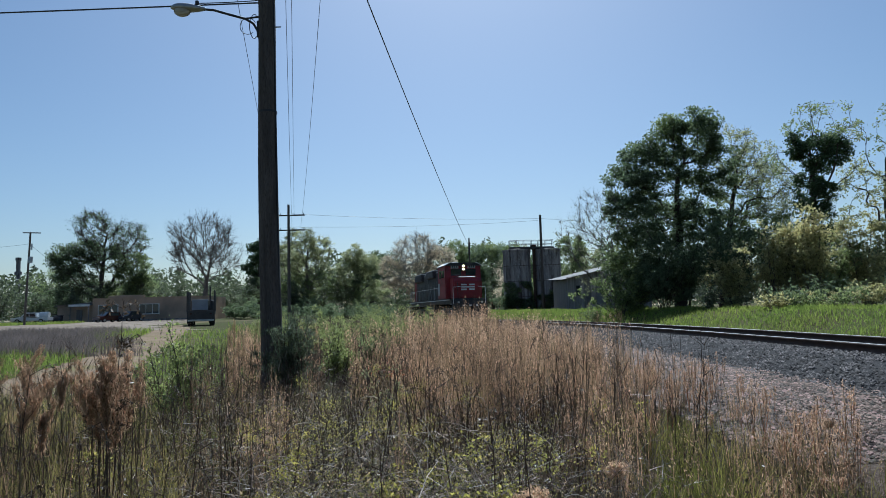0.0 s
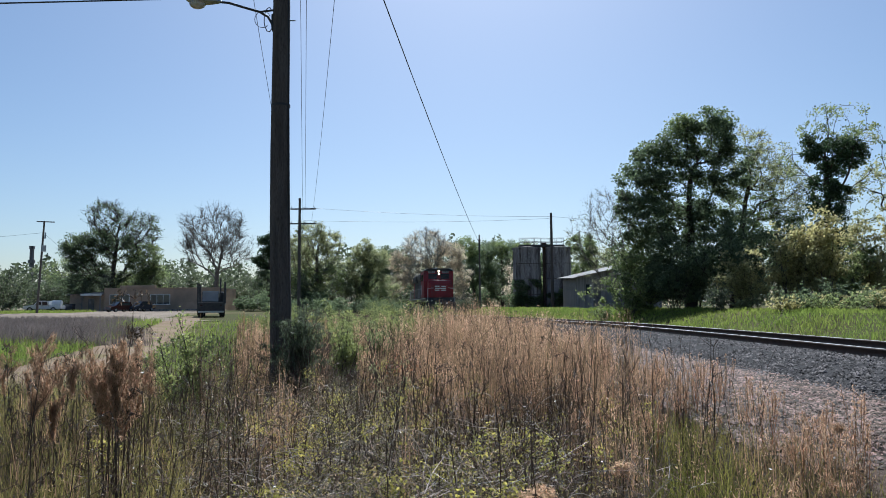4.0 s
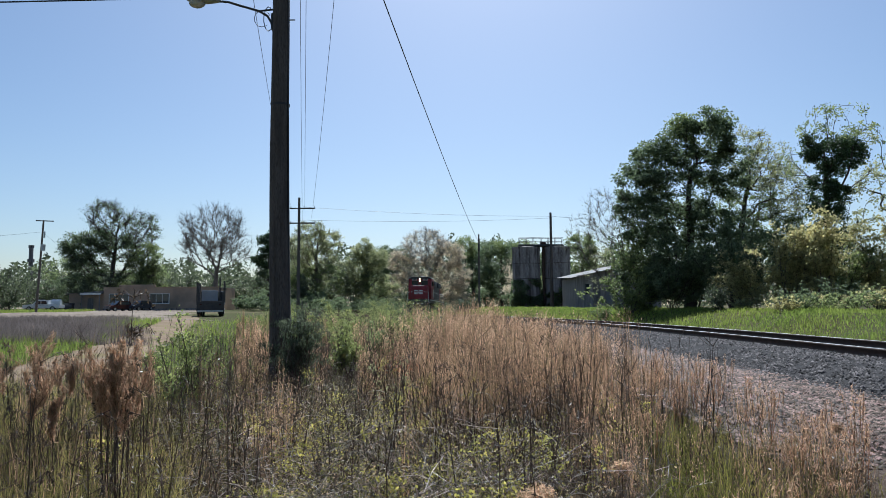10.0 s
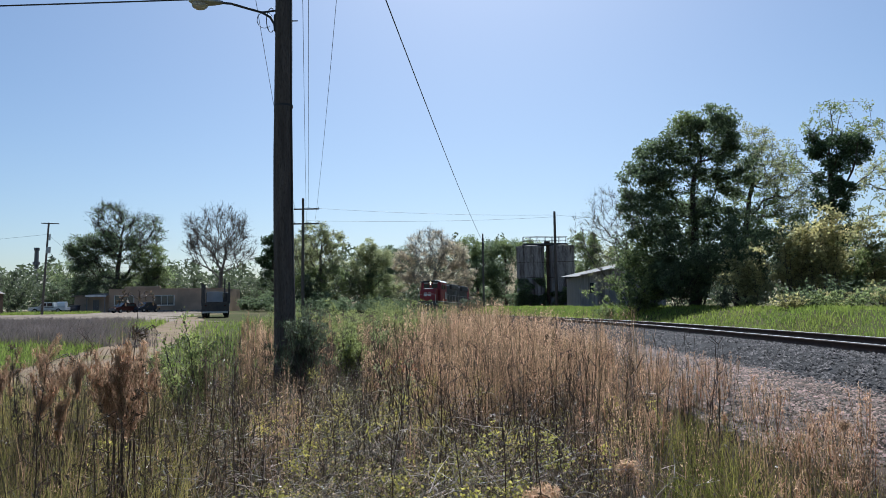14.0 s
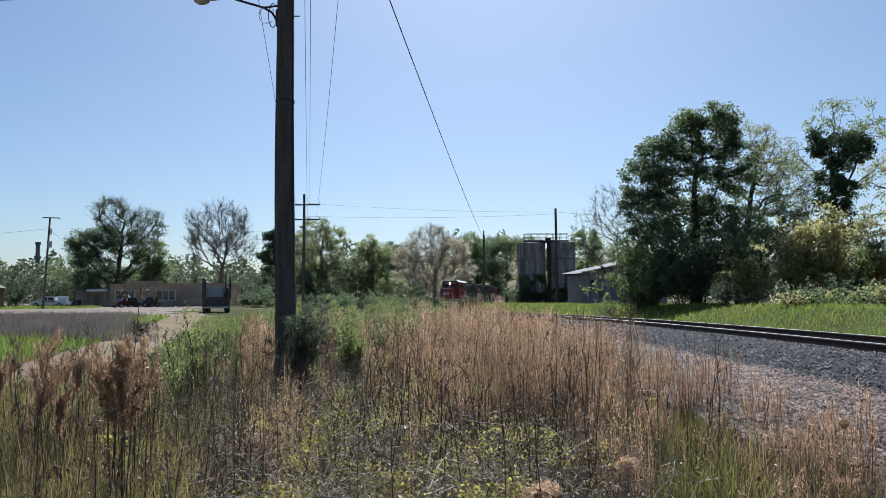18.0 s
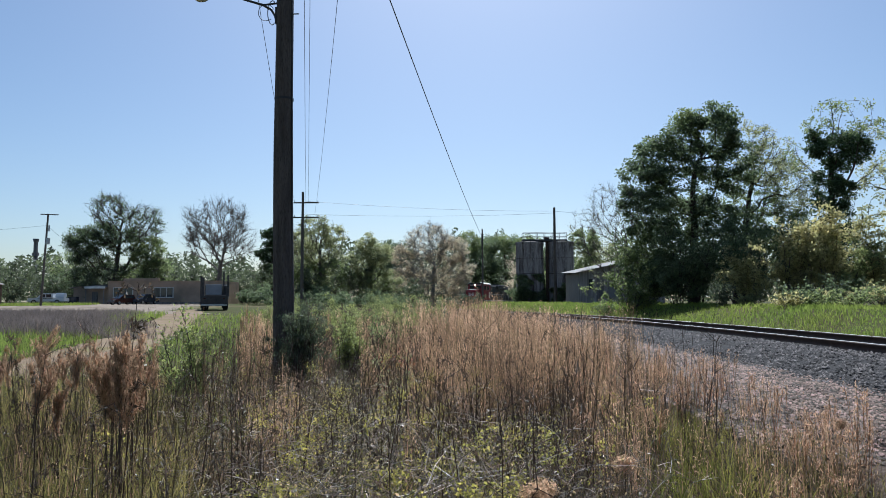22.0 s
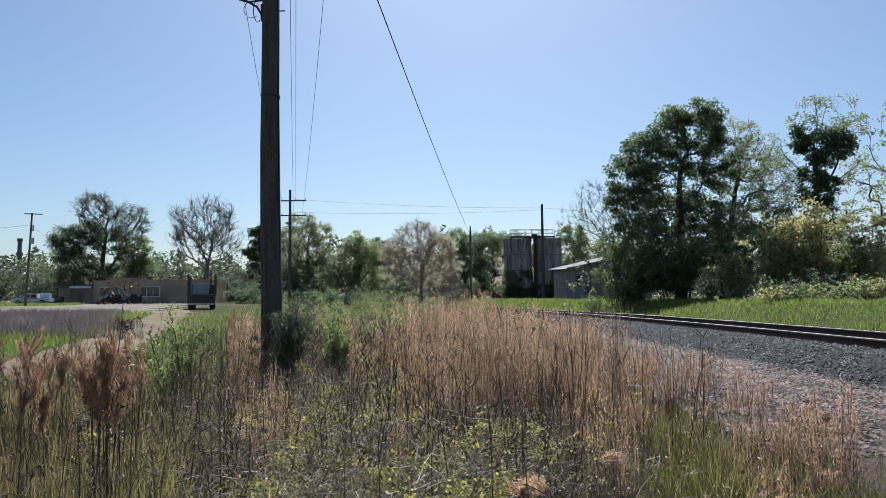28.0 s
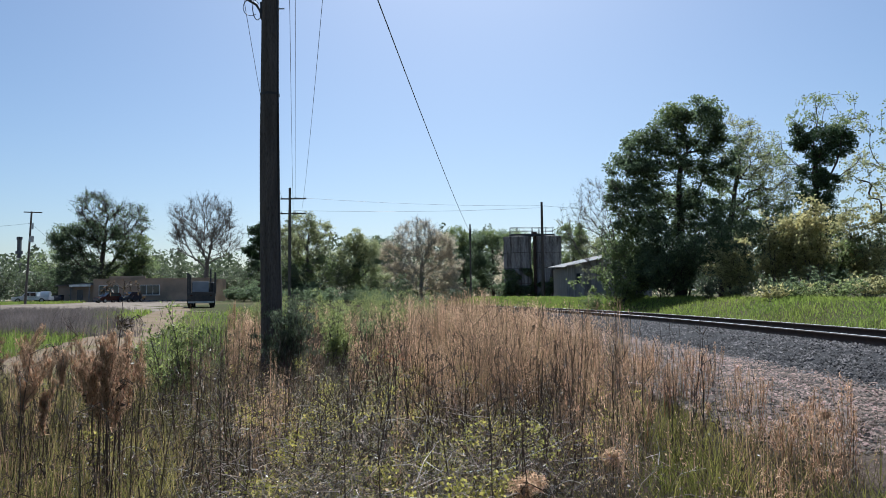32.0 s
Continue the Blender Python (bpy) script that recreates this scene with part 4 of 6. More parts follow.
strip("crossing_apron", M_LOT, [76, 80, 84], [1.5, 2.4, 3.6], 1.6, 0.05, "pale gravel apron of the track crossing", "gravel")


# ---- shrubs ----
bush(-2.42, 11.3, 1.32, 0.85, "dark bushy cedar shrub at the foot of the pole", M_CEDAR, 8500, 0.06, 51, 26, upright=0.82, spread=0.05, flat=-1.6, aspect=0.22)
for k, (bx, by, bh, bw, lm) in enumerate([(9.9, 99.5, 5.5, 3.0, M_LEAFTAN), (13.1, 97.5, 4.0, 2.0, M_LEAF), (9.8, 93.5, 2.6, 2.6, M_LEAFDARK), (17.6, 94, 3.0, 3.0, M_LEAF), (13.4, 118, 6.0, 4.0, M_LEAFDARK), (0.4, 85, 1.4, 1.2, M_CEDAR), (2.1, 85.5, 1.5, 1.3, M_CEDAR), (3.4, 85, 1.3, 1.2, M_CEDAR)]):
    bush(bx, by, bh, bw, "low dark scrub bush beside the crossing" if lm is M_CEDAR else "scrubby bush growing round the old silos", lm, 1200 if lm is M_CEDAR else 4500, 0.2, 40 + k, 14, spread=0.09)
bush(-3.45, 9.3, 1.12, 0.75, "bright green leafy shrub among dry stalks", M_FRESH, 3000, 0.05, 52, 14, spread=0.07)
for k, (bx, by, bh, bw, lm) in enumerate([(-4.3, 20, 0.9, 1.1, M_FRESH), (-3.1, 22, 1.0, 1.2, M_FRESH), (-1.9, 23, 1.0, 1.1, M_FRESH), (-1.2, 20, 0.85, 0.8, M_FRESH), (-5.3, 24, 1.05, 1.3, M_FRESH), (-2.4, 17, 0.85, 0.7, M_FRESH), (-3.6, 16, 0.8, 0.7, M_LEAF),
                                          (-0.3, 25, 1.0, 1.0, M_FRESH), (-4.0, 27, 1.1, 1.5, M_FRESH), (-2.4, 28, 1.2, 1.5, M_FRESH), (-6.2, 29, 1.1, 1.5, M_FRESH), (-7.8, 31, 1.2, 1.6, M_FRESH), (-5.2, 33, 1.2, 1.7, M_FRESH), (-3.4, 34, 1.25, 1.7, M_FRESH), (-1.6, 35, 1.2, 1.7, M_FRESH), (-0.9, 30, 1.1, 1.4, M_FRESH), (-2.0, 14.2, 0.85, 0.5, M_FRESH), (-1.5, 15.5, 0.8, 0.5, M_LEAF)]):
    bush(bx, by, bh * 1.24, bw, "bright yellow-green leafy shrub in the weedy field" if lm is M_FRESH else "green leafy shrub in the weedy field", lm, 3600, 0.055, 60 + k, 16, spread=0.075)
# dark leaves of the shrubs further back hold the shade under the trees
for k, (bx, by, bh, bw, lm) in enumerate([(16.6, 40.0, 5.0, 2.4, M_LEAFDARK), (15.6, 36.5, 2.6, 1.7, M_LEAFYEL), (17.6, 36, 3.4, 1.9, M_LEAFYEL), (19.2, 35.5, 5.2, 2.0, M_LEAFYEL), (20.6, 36.5, 3.2, 2.2, M_LEAF), (22.4, 36, 4.0, 2.4, M_LEAFYEL),
                                          (11.2, 43, 2.2, 2.6, M_LEAF), (13.6, 42, 3.6, 3.2, M_LEAFDARK), (15.2, 43, 4.4, 3.4, M_LEAFDARK), (12.6, 44, 4.0, 3.2, M_LEAFDARK), (18.4, 43, 4.4, 3.2, M_LEAFDARK), (21.6, 43, 4.8, 3.2, M_LEAFDARK),
                                          (25.4, 41, 4.2, 3.2, M_LEAFDARK), (9.6, 43.5, 1.0, 1.6, M_LEAF), (14.0, 36, 1.2, 0.8, M_CEDAR), (14.9, 30.6, 0.62, 1.1, M_LEAFYEL), (16.0, 30.0, 0.75, 1.3, M_LEAF),
                                          (17.2, 29.4, 0.8, 1.5, M_LEAF), (15.9, 31.6, 0.9, 1.5, M_LEAFDARK), (17.4, 31.4, 0.7, 1.3, M_LEAFYEL), (18.6, 29.8, 1.0, 1.3, M_LEAFYEL), (15.4, 36.0, 0.8, 1.4, M_LEAFPALE), (19.6, 31.5, 1.2, 1.9, M_LEAF), (18.4, 32.6, 1.3, 1.8, M_LEAFDARK), (16.8, 33.2, 1.2, 1.8, M_LEAFDARK)]):
    bush(bx, by, bh, bw, "dark little cedar at the edge of the bank" if lm is M_CEDAR else "yellow-green vine-hung shrub under the trees" if lm is M_LEAFYEL else "dense green shrub under the trees", lm, int((1500 if bh > 1.4 else 1000) * bh), 0.17 if bh > 1.4 else 0.12, 80 + k, 16, spread=0.085 if bh < 3 else 0.06)


def far_woods():
    """A belt of trees all round the distance."""
    rng = np.random.default_rng(90)
    n = 52000
    th = rng.uniform(-0.8, 0.8, n)
    d = rng.uniform(200, 260, n)
    top = 11 + 8.0 * np.exp(-(th / 0.22) ** 2) + 2.0 * np.sin(th * 31) + 1.6 * np.sin(th * 83 + 1) + 1.2 * np.sin(th * 190)
    x, y = d * np.sin(th), d * np.cos(th)
    c = np.stack([x, y, 1.0 + top * rng.random(n) ** 0.8], 1)
    stuff("far_woods", leaf_quads("far_woods", c, rng.uniform(0.7, 1.6, n), rng), M_LEAFFAR, "belt of green woods in the distance", "woods")


far_woods()
for k in range(26):
    ang, dd = -0.62 + 0.031 * k + 0.01 * math.sin(k * 5), 132 + 14 * math.sin(k * 2.3)
    if -0.03 < ang < 0.1:
        dd = 176 + 6 * math.sin(k * 2.3)
    dd += 22 if ang < -0.27 else 0
    bush(dd * math.sin(ang), dd * math.cos(ang), (6.5 if ang < -0.27 else 5.5) + 2 * math.sin(k * 1.7), 7, "dense green thicket along the far side of the field", M_LEAFFAR, 3000, 0.36, 120 + k, 16,
         "thicket", "thicket", spread=0.09)


for k in range(9):
    ang = -0.275 + 0.024 * k
    dd = 108 + 5 * math.sin(k * 2.1)
    bush(dd * math.sin(ang), dd * math.cos(ang), 2.1 + 0.5 * math.sin(k * 1.9), 5, "leafy green thicket at the foot of the trees", M_LEAFDARK, 3600, 0.26, 160 + k, 16,
         "thicket", "thicket", spread=0.09)


# ---- loose stones ----
def stones(name, mat, s0, s1, u0, u1, count, size, seed, label, category, flat=0.7, lift=None):
    rng = np.random.default_rng(seed)
    s = s0 + (s1 - s0) * rng.random(count) ** 1.3
    u = rng.uniform(u0, u1, count)
    x, y, _ = on_track(s, u)
    prof_u = [-7.9, -6.6, -5.2, -4.2, -3.2, -2.6, -2.15, -1.6, -0.9, 0.9, 1.6, 2.3, 3.4]
    prof_z = [-0.62, -0.45, -0.41, -0.40, -0.42, -0.45, -0.32, -0.17, -0.16, -0.16, -0.17, -0.32, -0.62]
    z = rail_z(s) + np.interp(u, prof_u, prof_z)
    base = np.array([[1, 0, -0.35], [0, 1, -0.35], [-1, 0, -0.35], [0, -1, -0.35], [0, 0, 1]], float)
    f = np.array([[0, 1, 4], [1, 2, 4], [2, 3, 4], [3, 0, 4]])
    r = size * rng.uniform(0.5, 1.4, count)
    v = base[None] * rng.uniform(0.6, 1.3, (count, 5, 1)) * r[:, None, None]
    v += rng.normal(0, 0.22, (count, 5, 3)) * r[:, None, None]
    v[:, :, 2] *= flat
    v += np.stack([x, y, z + r * 0.5], 1)[:, None]
    return stuff(name, array_mesh(name, v.reshape(-1, 3), (f[None] + np.arange(count)[:, None, None] * 5).reshape(-1, 3)), mat, label, category)


stones("ballast_stones", M_STONE, -52, -12, -2.75, 1.9, 50000, 0.023, 31, "loose dark crushed stone of the track bed", "ballast")
stones("gravel_chips", M_CHIP, -52.5, -18, -5.6, -2.5, 50000, 0.022, 32, "pale broken gravel chips", "gravel", 0.4)
for k in range(150):
    x, y, psi = on_track(-52 + 0.52 * k)
    if k == 0:
        tie_mesh = box(2.6, 0.23, 0.18, bevel=0.015)
        tie = part("tie", tie_mesh, M_TIE, track)
        first = tie
    else:
        tie = new("tie", first.data)
        tie.parent = track
    tie.matrix_world = pose(float(x), float(y), float(rail_z(-52 + 0.52 * k)) - 0.275 + 0.01 * math.sin(k * 7), 0, 0, -math.degrees(float(psi)) + math.sin(k * 3))


# ---- poles and wires ----
def wire(name, a, b, sag, r, label="thin black overhead wire", category="wire"):
    a, b = np.array(a, float), np.array(b, float)
    n = 24
    t = np.linspace(0, 1, n + 1)[:, None]
    p = a + (b - a) * t
    p[:, 2] -= sag * 4 * (t * (1 - t))[:, 0]
    me = pipe(name, p, np.full(n + 1, r), 5)
    return tagged(part(name, me, M_WIRE), label, category)


pole = thing("utility_pole", at(-2.85, 12.0, -0.3) @ pose(0, 0, 0, 0, -0.55, 0), "dark weathered wooden utility pole among weeds", "utility pole")
post_pts = [(0.012 * math.sin(k), 0.01 * math.sin(k * 1.7), 0.9 * k, 0.182 - 0.0042 * k + (0.006 if k < 6 else 0)) for k in range(15)]
bm = bmesh.new()
rings = [[bm.verts.new((x + r * math.cos(a * math.pi / 10), y + r * math.sin(a * math.pi / 10), z)) for a in range(20)] for x, y, z, r in post_pts]
for low, high in zip(rings, rings[1:]):
    for a in range(20):
        bm.faces.new((low[a], low[(a + 1) % 20], high[(a + 1) % 20], high[a])).smooth = True
bm.faces.new(rings[-1])
part("post", bm, M_POLE, pole)

fpole = thing("utility_pole", at(-13.8, 65, -0.2), "grey wooden power pole with two crossarms", "utility pole")
part("post", cyl(0.17, 0.11, 11.6, pose(0, 0, 5.8), 12), M_POLEFAR, fpole)
for z in (10.6, 9.2):
    part("crossarm", box(2.4, 0.1, 0.12, 0.3, 0.12, z, bevel=0.01), M_POLEFAR, fpole)
tpole = thing("utility_pole", at(11.4, 75, -0.2), "tall dark wooden power pole beside the silos", "utility pole")
part("post", cyl(0.2, 0.12, 10.6, pose(0, 0, 5.3), 12), M_POLE, tpole)
lpole = thing("utility_pole", at(-58.9, 100, -0.2) @ pose(0, 0, 0, 0, 2.4, 0), "leaning wooden power pole with crossarm and transformer", "utility pole")
part("post", cyl(0.17, 0.12, 13.6, pose(0, 0, 6.8), 12), M_POLEFAR, lpole)
spole = thing("utility_pole", at(4.3, 90, -0.2), "slim wooden service pole beside the track", "utility pole")
part("post", cyl(0.14, 0.09, 9.8, pose(0, 0, 4.9), 12), M_POLEFAR, spole)
wire("overhead_wire", (-13.6, 65, 10.95), (11.4, 75, 11.2), 0.25, 0.012)
wire("overhead_wire", (-13.4, 65, 9.7), (11.4, 75, 11.0), 0.25, 0.012)
wire("service_wire", (-2.7, 12.0, 11.5), (4.3, 90, 9.7), 0.5, 0.02)


# ---- buildings ----
M_STUCCO = material("tan_stucco", (0.43, 0.31, 0.225), (0.36, 0.26, 0.19), 0.6, 0.9, bump=0.4, bump_scale=14, stains=(0.24, 0.19, 0.145), stain_scale=0.25)
M_CONCRETE = material("stained_concrete", (0.30, 0.265, 0.255), (0.10, 0.085, 0.085), 1.1, 0.9, bump=0.6, bump_scale=8, fine=(0.34, 0.31, 0.30), stains=(0.05, 0.036, 0.034), stain_scale=1.3, stretch=(1.6, 1.6, 0.22))
M_TIN = material("weathered_tin", (0.22, 0.215, 0.21), (0.15, 0.14, 0.135), 0.8, 0.85, 0.05, stains=(0.22, 0.15, 0.11), stain_scale=0.7, stretch=(1, 1, 0.3))
M_OLDWOOD = material("weathered_board", (0.26, 0.24, 0.23), (0.16, 0.145, 0.14), 1.2, 0.9, bump=0.5, bump_scale=12, stretch=(4, 4, 0.3), obj_random=0.3)

office = thing("office_building", at(-53.6, 120, 0.0), "low flat-roofed tan stucco building beside the lot", "building")
part("wall", box(20.0, 9, 4.0, 4.5, 4.5, 1.9), M_STUCCO, office)
part("wing", box(6.5, 7, 3.1, -8.76, 4.5, 1.5), M_STUCCO, office)
silo_a = thing("silo", at(11.1, 96, -0.2), "stained concrete silo overgrown with vines", "silo", "silos")
part("shell", cyl(1.9, 1.9, 8.5, pose(0, 0, 4.25), 32), M_CONCRETE, silo_a)
silo_b = thing("silo", at(15.4, 96, -0.2), "stained concrete silo with a railed top", "silo", "silos")
part("shell", cyl(1.75, 1.75, 8.5, pose(0, 0, 4.25), 32), M_CONCRETE, silo_b)
shed = thing("shed", at(17.2, 70, -0.35), "grey tin-roofed wooden shed with a lean-to wall", "shed")


# ---- the street lamp on the pole ----
lamp = thing("street_lamp", pose(-3.05, 12.0, 6.9), "grey cobra-head street lamp on a curved arm fixed to the pole", "street lamp")
arm_pts = [(0.0, 0, -0.42), (-0.03, 0, -0.3), (-0.10, 0, -0.18), (-0.25, 0, -0.09), (-0.55, 0, 0.0), (-0.8, 0, 0.08), (-1.0, 0, 0.10)]
part("arm", tubes("arm", [(*a, *b, 0.022, 0.022) for a, b in zip(arm_pts, arm_pts[1:])], 8), M_DARKSTEEL, lamp)
part("bracket", box(0.05, 0.12, 0.3, 0.0, 0, -0.3, bevel=0.01), M_DARKSTEEL, lamp)
part("brace", tubes("brace", [(0.02, 0, -0.06, -0.25, 0, -0.09, 0.018, 0.018)], 8), M_DARKSTEEL, lamp)
bm = bmesh.new()
bmesh.ops.create_uvsphere(bm, u_segments=20, v_segments=12, radius=1.0)
for v in bm.verts:
    v.co.x = v.co.x * 0.33
    k = 0.55 + 0.45 * max(0.0, min(1.0, (0.33 - v.co.x) / 0.5))
    v.co.y *= 0.13 * k
    v.co.z *= 0.10 * k if v.co.z > 0 else 0.07 * k
bmesh.ops.transform(bm, matrix=pose(-1.24, 0, 0.12, 0, 4, 0), verts=bm.verts)
head = part("lamp_head", bm, M_STEEL, lamp)
bm = bmesh.new()
bmesh.ops.create_uvsphere(bm, u_segments=16, v_segments=10, radius=1.0)
bmesh.ops.transform(bm, matrix=pose(-1.36, 0, 0.075) @ Matrix.Diagonal((0.15, 0.10, 0.10, 1)), verts=bm.verts)
part("lens", bm, M_LENS, head, "clouded bowl lens")
part("photocell", cyl(0.035, 0.03, 0.07, pose(-1.1, 0, 0.22), 12), M_DARKSTEEL, head)
loop_pts = [(-0.02 - 0.12 * math.sin(a) ** 2, -0.1, -0.1 - 0.35 * a / 3.1 + 0.12 * math.sin(a * 2)) for a in np.linspace(0, 3.1, 12)]
part("loose_cable", tubes("loose_cable", [(*a, *b, 0.008, 0.008) for a, b in zip(loop_pts, loop_pts[1:])], 5), M_WIRE, lamp)
loop_pts = [(-0.16 + 0.14 * math.cos(a), -0.12, -0.28 + 0.15 * math.sin(a)) for a in np.linspace(0.4, 5.4, 14)]
part("loose_cable", tubes("loose_cable", [(*a, *b, 0.006, 0.006) for a, b in zip(loop_pts, loop_pts[1:])], 5), M_WIRE, lamp)
wire("service_wire", (-2.95, 12, 7.1), (-48, 13.5, 7.9), 0.25, 0.014)
wire("service_wire", (-2.95, 11.9, 7.1), (-4.1, 11.95, 7.09), 0.01, 0.009)
part("top_crossarm", box(2.7, 0.11, 0.13, 0, -0.2, 11.9, bevel=0.01), M_POLE, pole)
for k, (xa, xb) in enumerate([(-4.15, -14.6), (-2.62, -13.5), (-2.45, -13.3), (-1.55, -12.7)]):
    wire("power_wire", (xa, 11.85, 11.65), (xb, 65.1, 11.0 - 1.35 * (k % 2)), 0.9, 0.009)
part("strap", cyl(0.166, 0.166, 0.04, pose(0.0, 0, 5.35), 20), M_DARKSTEEL, pole)
part("step_bolt", cyl(0.012, 0.012, 0.32, pose(0.1, 0, 6.9, 0, 90), 8), M_STEEL, pole)
part("conduit", tubes("conduit", [(0.17, -0.06, 0.3, 0.135, -0.06, 11.0, 0.016, 0.014)], 6), M_WIRE, pole)
for z in (10.6, 9.2):
    for dx in (-0.8, 0.5, 1.4):
        part("insulator", cyl(0.05, 0.035, 0.16, pose(dx, 0.12, z + 0.13), 10), M_STEEL, fpole)
part("transformer", cyl(0.28, 0.28, 0.9, pose(0.38, -0.2, 9.6), 14), M_STEEL, lpole)
part("cutout", cyl(0.12, 0.1, 0.9, pose(0.3, 0, 11.5), 10), M_STEEL, lpole)
part("crossarm", box(2.6, 0.12, 0.14, 0.2, 0, 13.5, bevel=0.01), M_POLEFAR, lpole)
part("guard", cyl(0.13, 0.13, 1.6, pose(0, 0, 8.4), 12), M_DARKSTEEL, spole)
wire("overhead_wire", (-58.4, 100, 12.6), (-120, 96, 11), 1.2, 0.015)
wire("overhead_wire", (-58.4, 100, 12.6), (-56, 121, 5), 0.8, 0.015)
wire("overhead_wire", (11.4, 75, 11.2), (40, 82, 11.0), 0.4, 0.012)
stack = thing("chimney_stack", at(-119.9, 200, -0.3), "tall grey concrete chimney stack beyond the trees", "chimney")
part("shaft", cyl(0.75, 0.55, 18.4, pose(0, 0, 9.2), 18), M_CONCRETE, stack)
part("collar", cyl(0.95, 0.95, 0.9, pose(0, 0, 14.5), 18), M_CONCRETE, stack)
part("cap", cyl(0.75, 0.75, 0.8, pose(0, 0, 18.6), 18), M_CONCRETE, stack)


# ---- the low building ----
def window(parent, x, z, w, h, y, panes):
    """A white-framed window of several panes, set in a wall that faces the camera."""
    frame_ob = part("window", box(w + 0.16, 0.12, h + 0.16, x, y - 0.03, z, bevel=0.01), M_WHITE, parent, "white-framed window")
    for k in range(panes):
        pw = w / panes
        part("pane", box(pw - 0.1, 0.04, h - 0.02, x - w / 2 + pw * (k + 0.5), y - 0.10, z), M_GLASS, frame_ob)
    part("sill", box(w + 0.3, 0.2, 0.08, x, y - 0.1, z - h / 2 - 0.1), M_WHITE, frame_ob)


part("parapet", box(6.2, 0.4, 0.6, 0.2, 0.3, 4.12, bevel=0.03), M_STUCCO, office)
part("coping", box(20.1, 0.5, 0.1, 4.5, 0.15, 3.95), M_STUCCO, office)
part("roof", box(19.6, 8.4, 0.12, 4.5, 4.5, 3.86), M_CONCRETE, office)
part("wing_roof", box(7.0, 7.6, 0.15, -8.9, 4.4, 3.12, ry=-4), M_TIN, office)
window(office, 4.2, 2.0, 3.3, 1.6, 0.0, 3)
window(office, -2.8, 2.0, 3.3, 1.6, 0.0, 3)
part("awning", box(3.6, 1.7, 0.12, -7.4, 0.1, 3.0, rx=8), M_TIN, office, "pale tin awning over the porch")
part("fascia", box(3.6, 0.06, 0.36, -7.4, -0.78, 2.86), M_WHITE, office, "pale edge board of the awning")
for px in (-9.0, -5.9):
    part("porch_post", box(0.12, 0.12, 2.9, px, -0.6, 1.4), M_OLDWOOD, office)
door = part("door", box(1.0, 0.1, 2.1, -8.2, 0.95, 1.1, bevel=0.01), M_OLDWOOD, office)
part("door_handle", cyl(0.04, 0.04, 0.08, pose(-7.85, 0.87, 1.05, 90), 8), M_STEEL, door)
part("wall_vent", box(0.5, 0.1, 0.4, 11.8, -0.02, 2.9), M_DARKSTEEL, office)
part("base_band", box(20.06, 0.08, 0.35, 4.5, -0.02, 0.1), M_CONCRETE, office)


# ---- silos and shed ----
for silo, r in ((silo_a, 1.9), (silo_b, 1.75)):
    part("rim", cyl(r + 0.07, r + 0.07, 0.3, pose(0, 0, 8.4), 32), M_CONCRETE, silo)
    part("cap", cyl(r - 0.1, r * 0.5, 0.18, pose(0, 0, 8.63), 24), M_RAIL, silo)
    for z in (2.1, 4.2, 6.3):
        part("hoop", cyl(r + 0.02, r + 0.02, 0.05, pose(0, 0, z), 32), M_RAIL, silo)
bridge = thing("catwalk", pose(13.1, 95.6, 9.85), "dark steel catwalk laid across the tops of the silos", "catwalk")
part("deck", box(6.0, 1.2, 0.09), M_DARKSTEEL, bridge)
for dy in (-0.6, 0.6):
    part("beam", box(6.2, 0.1, 0.2, 0, dy, -0.13), M_DARKSTEEL, bridge)
    for z in (0.45, 0.95):
        part("handrail", tubes("handrail", [(-3.0, dy, z, -0.9, dy, z + 0.03, 0.03, 0.03), (-0.9, dy, z + 0.03, 1.1, dy, z - 0.03, 0.03, 0.03), (1.1, dy, z - 0.03, 3.0, dy, z, 0.03, 0.03)], 5), M_DARKSTEEL, bridge)
    for k in range(7):
        part("rail_post", tubes("rail_post", [(-3.0 + k, dy, 0.0, -3.0 + k + 0.04 * math.sin(k * 5), dy, 0.98, 0.03, 0.03)], 5), M_DARKSTEEL, bridge)
chute = thing("conveyor_leg", pose(13.1, 95.7, 0.3), "rusty conveyor leg between the two silos", "conveyor")
part("casing", box(0.35, 0.35, 9.4, 0.35, 0, 4.7, bevel=0.02), M_RAIL, chute)
part("head_box", box(0.7, 0.6, 0.7, 0.35, 0, 9.6, bevel=0.04), M_RAIL, chute)


def vine(x, y, z0, z1, r, wide, seed, label):
    rng = np.random.default_rng(seed)
    n = 5200
    th = rng.normal(-math.pi / 2, wide, n)
    t = rng.random(n) ** 1.4
    keep = np.array([noise.noise(Vector((a * 1.3, b * 4, seed))) for a, b in zip(th, t)]) > -0.12
    th, t = th[keep], t[keep]
    c = np.stack([(r + rng.uniform(0.02, 0.5, len(t)) * (1.2 - t)) * np.cos(th), (r + rng.uniform(0.02, 0.5, len(t)) * (1.2 - t)) * np.sin(th), z0 + (z1 - z0) * t], 1)
    top = thing("climbing_vine", pose(x, y, 0.5), label, "vine")
    part("leaves", leaf_quads("leaves", c, rng.uniform(0.15, 0.32, len(c)), rng), M_LEAFDARK, top)


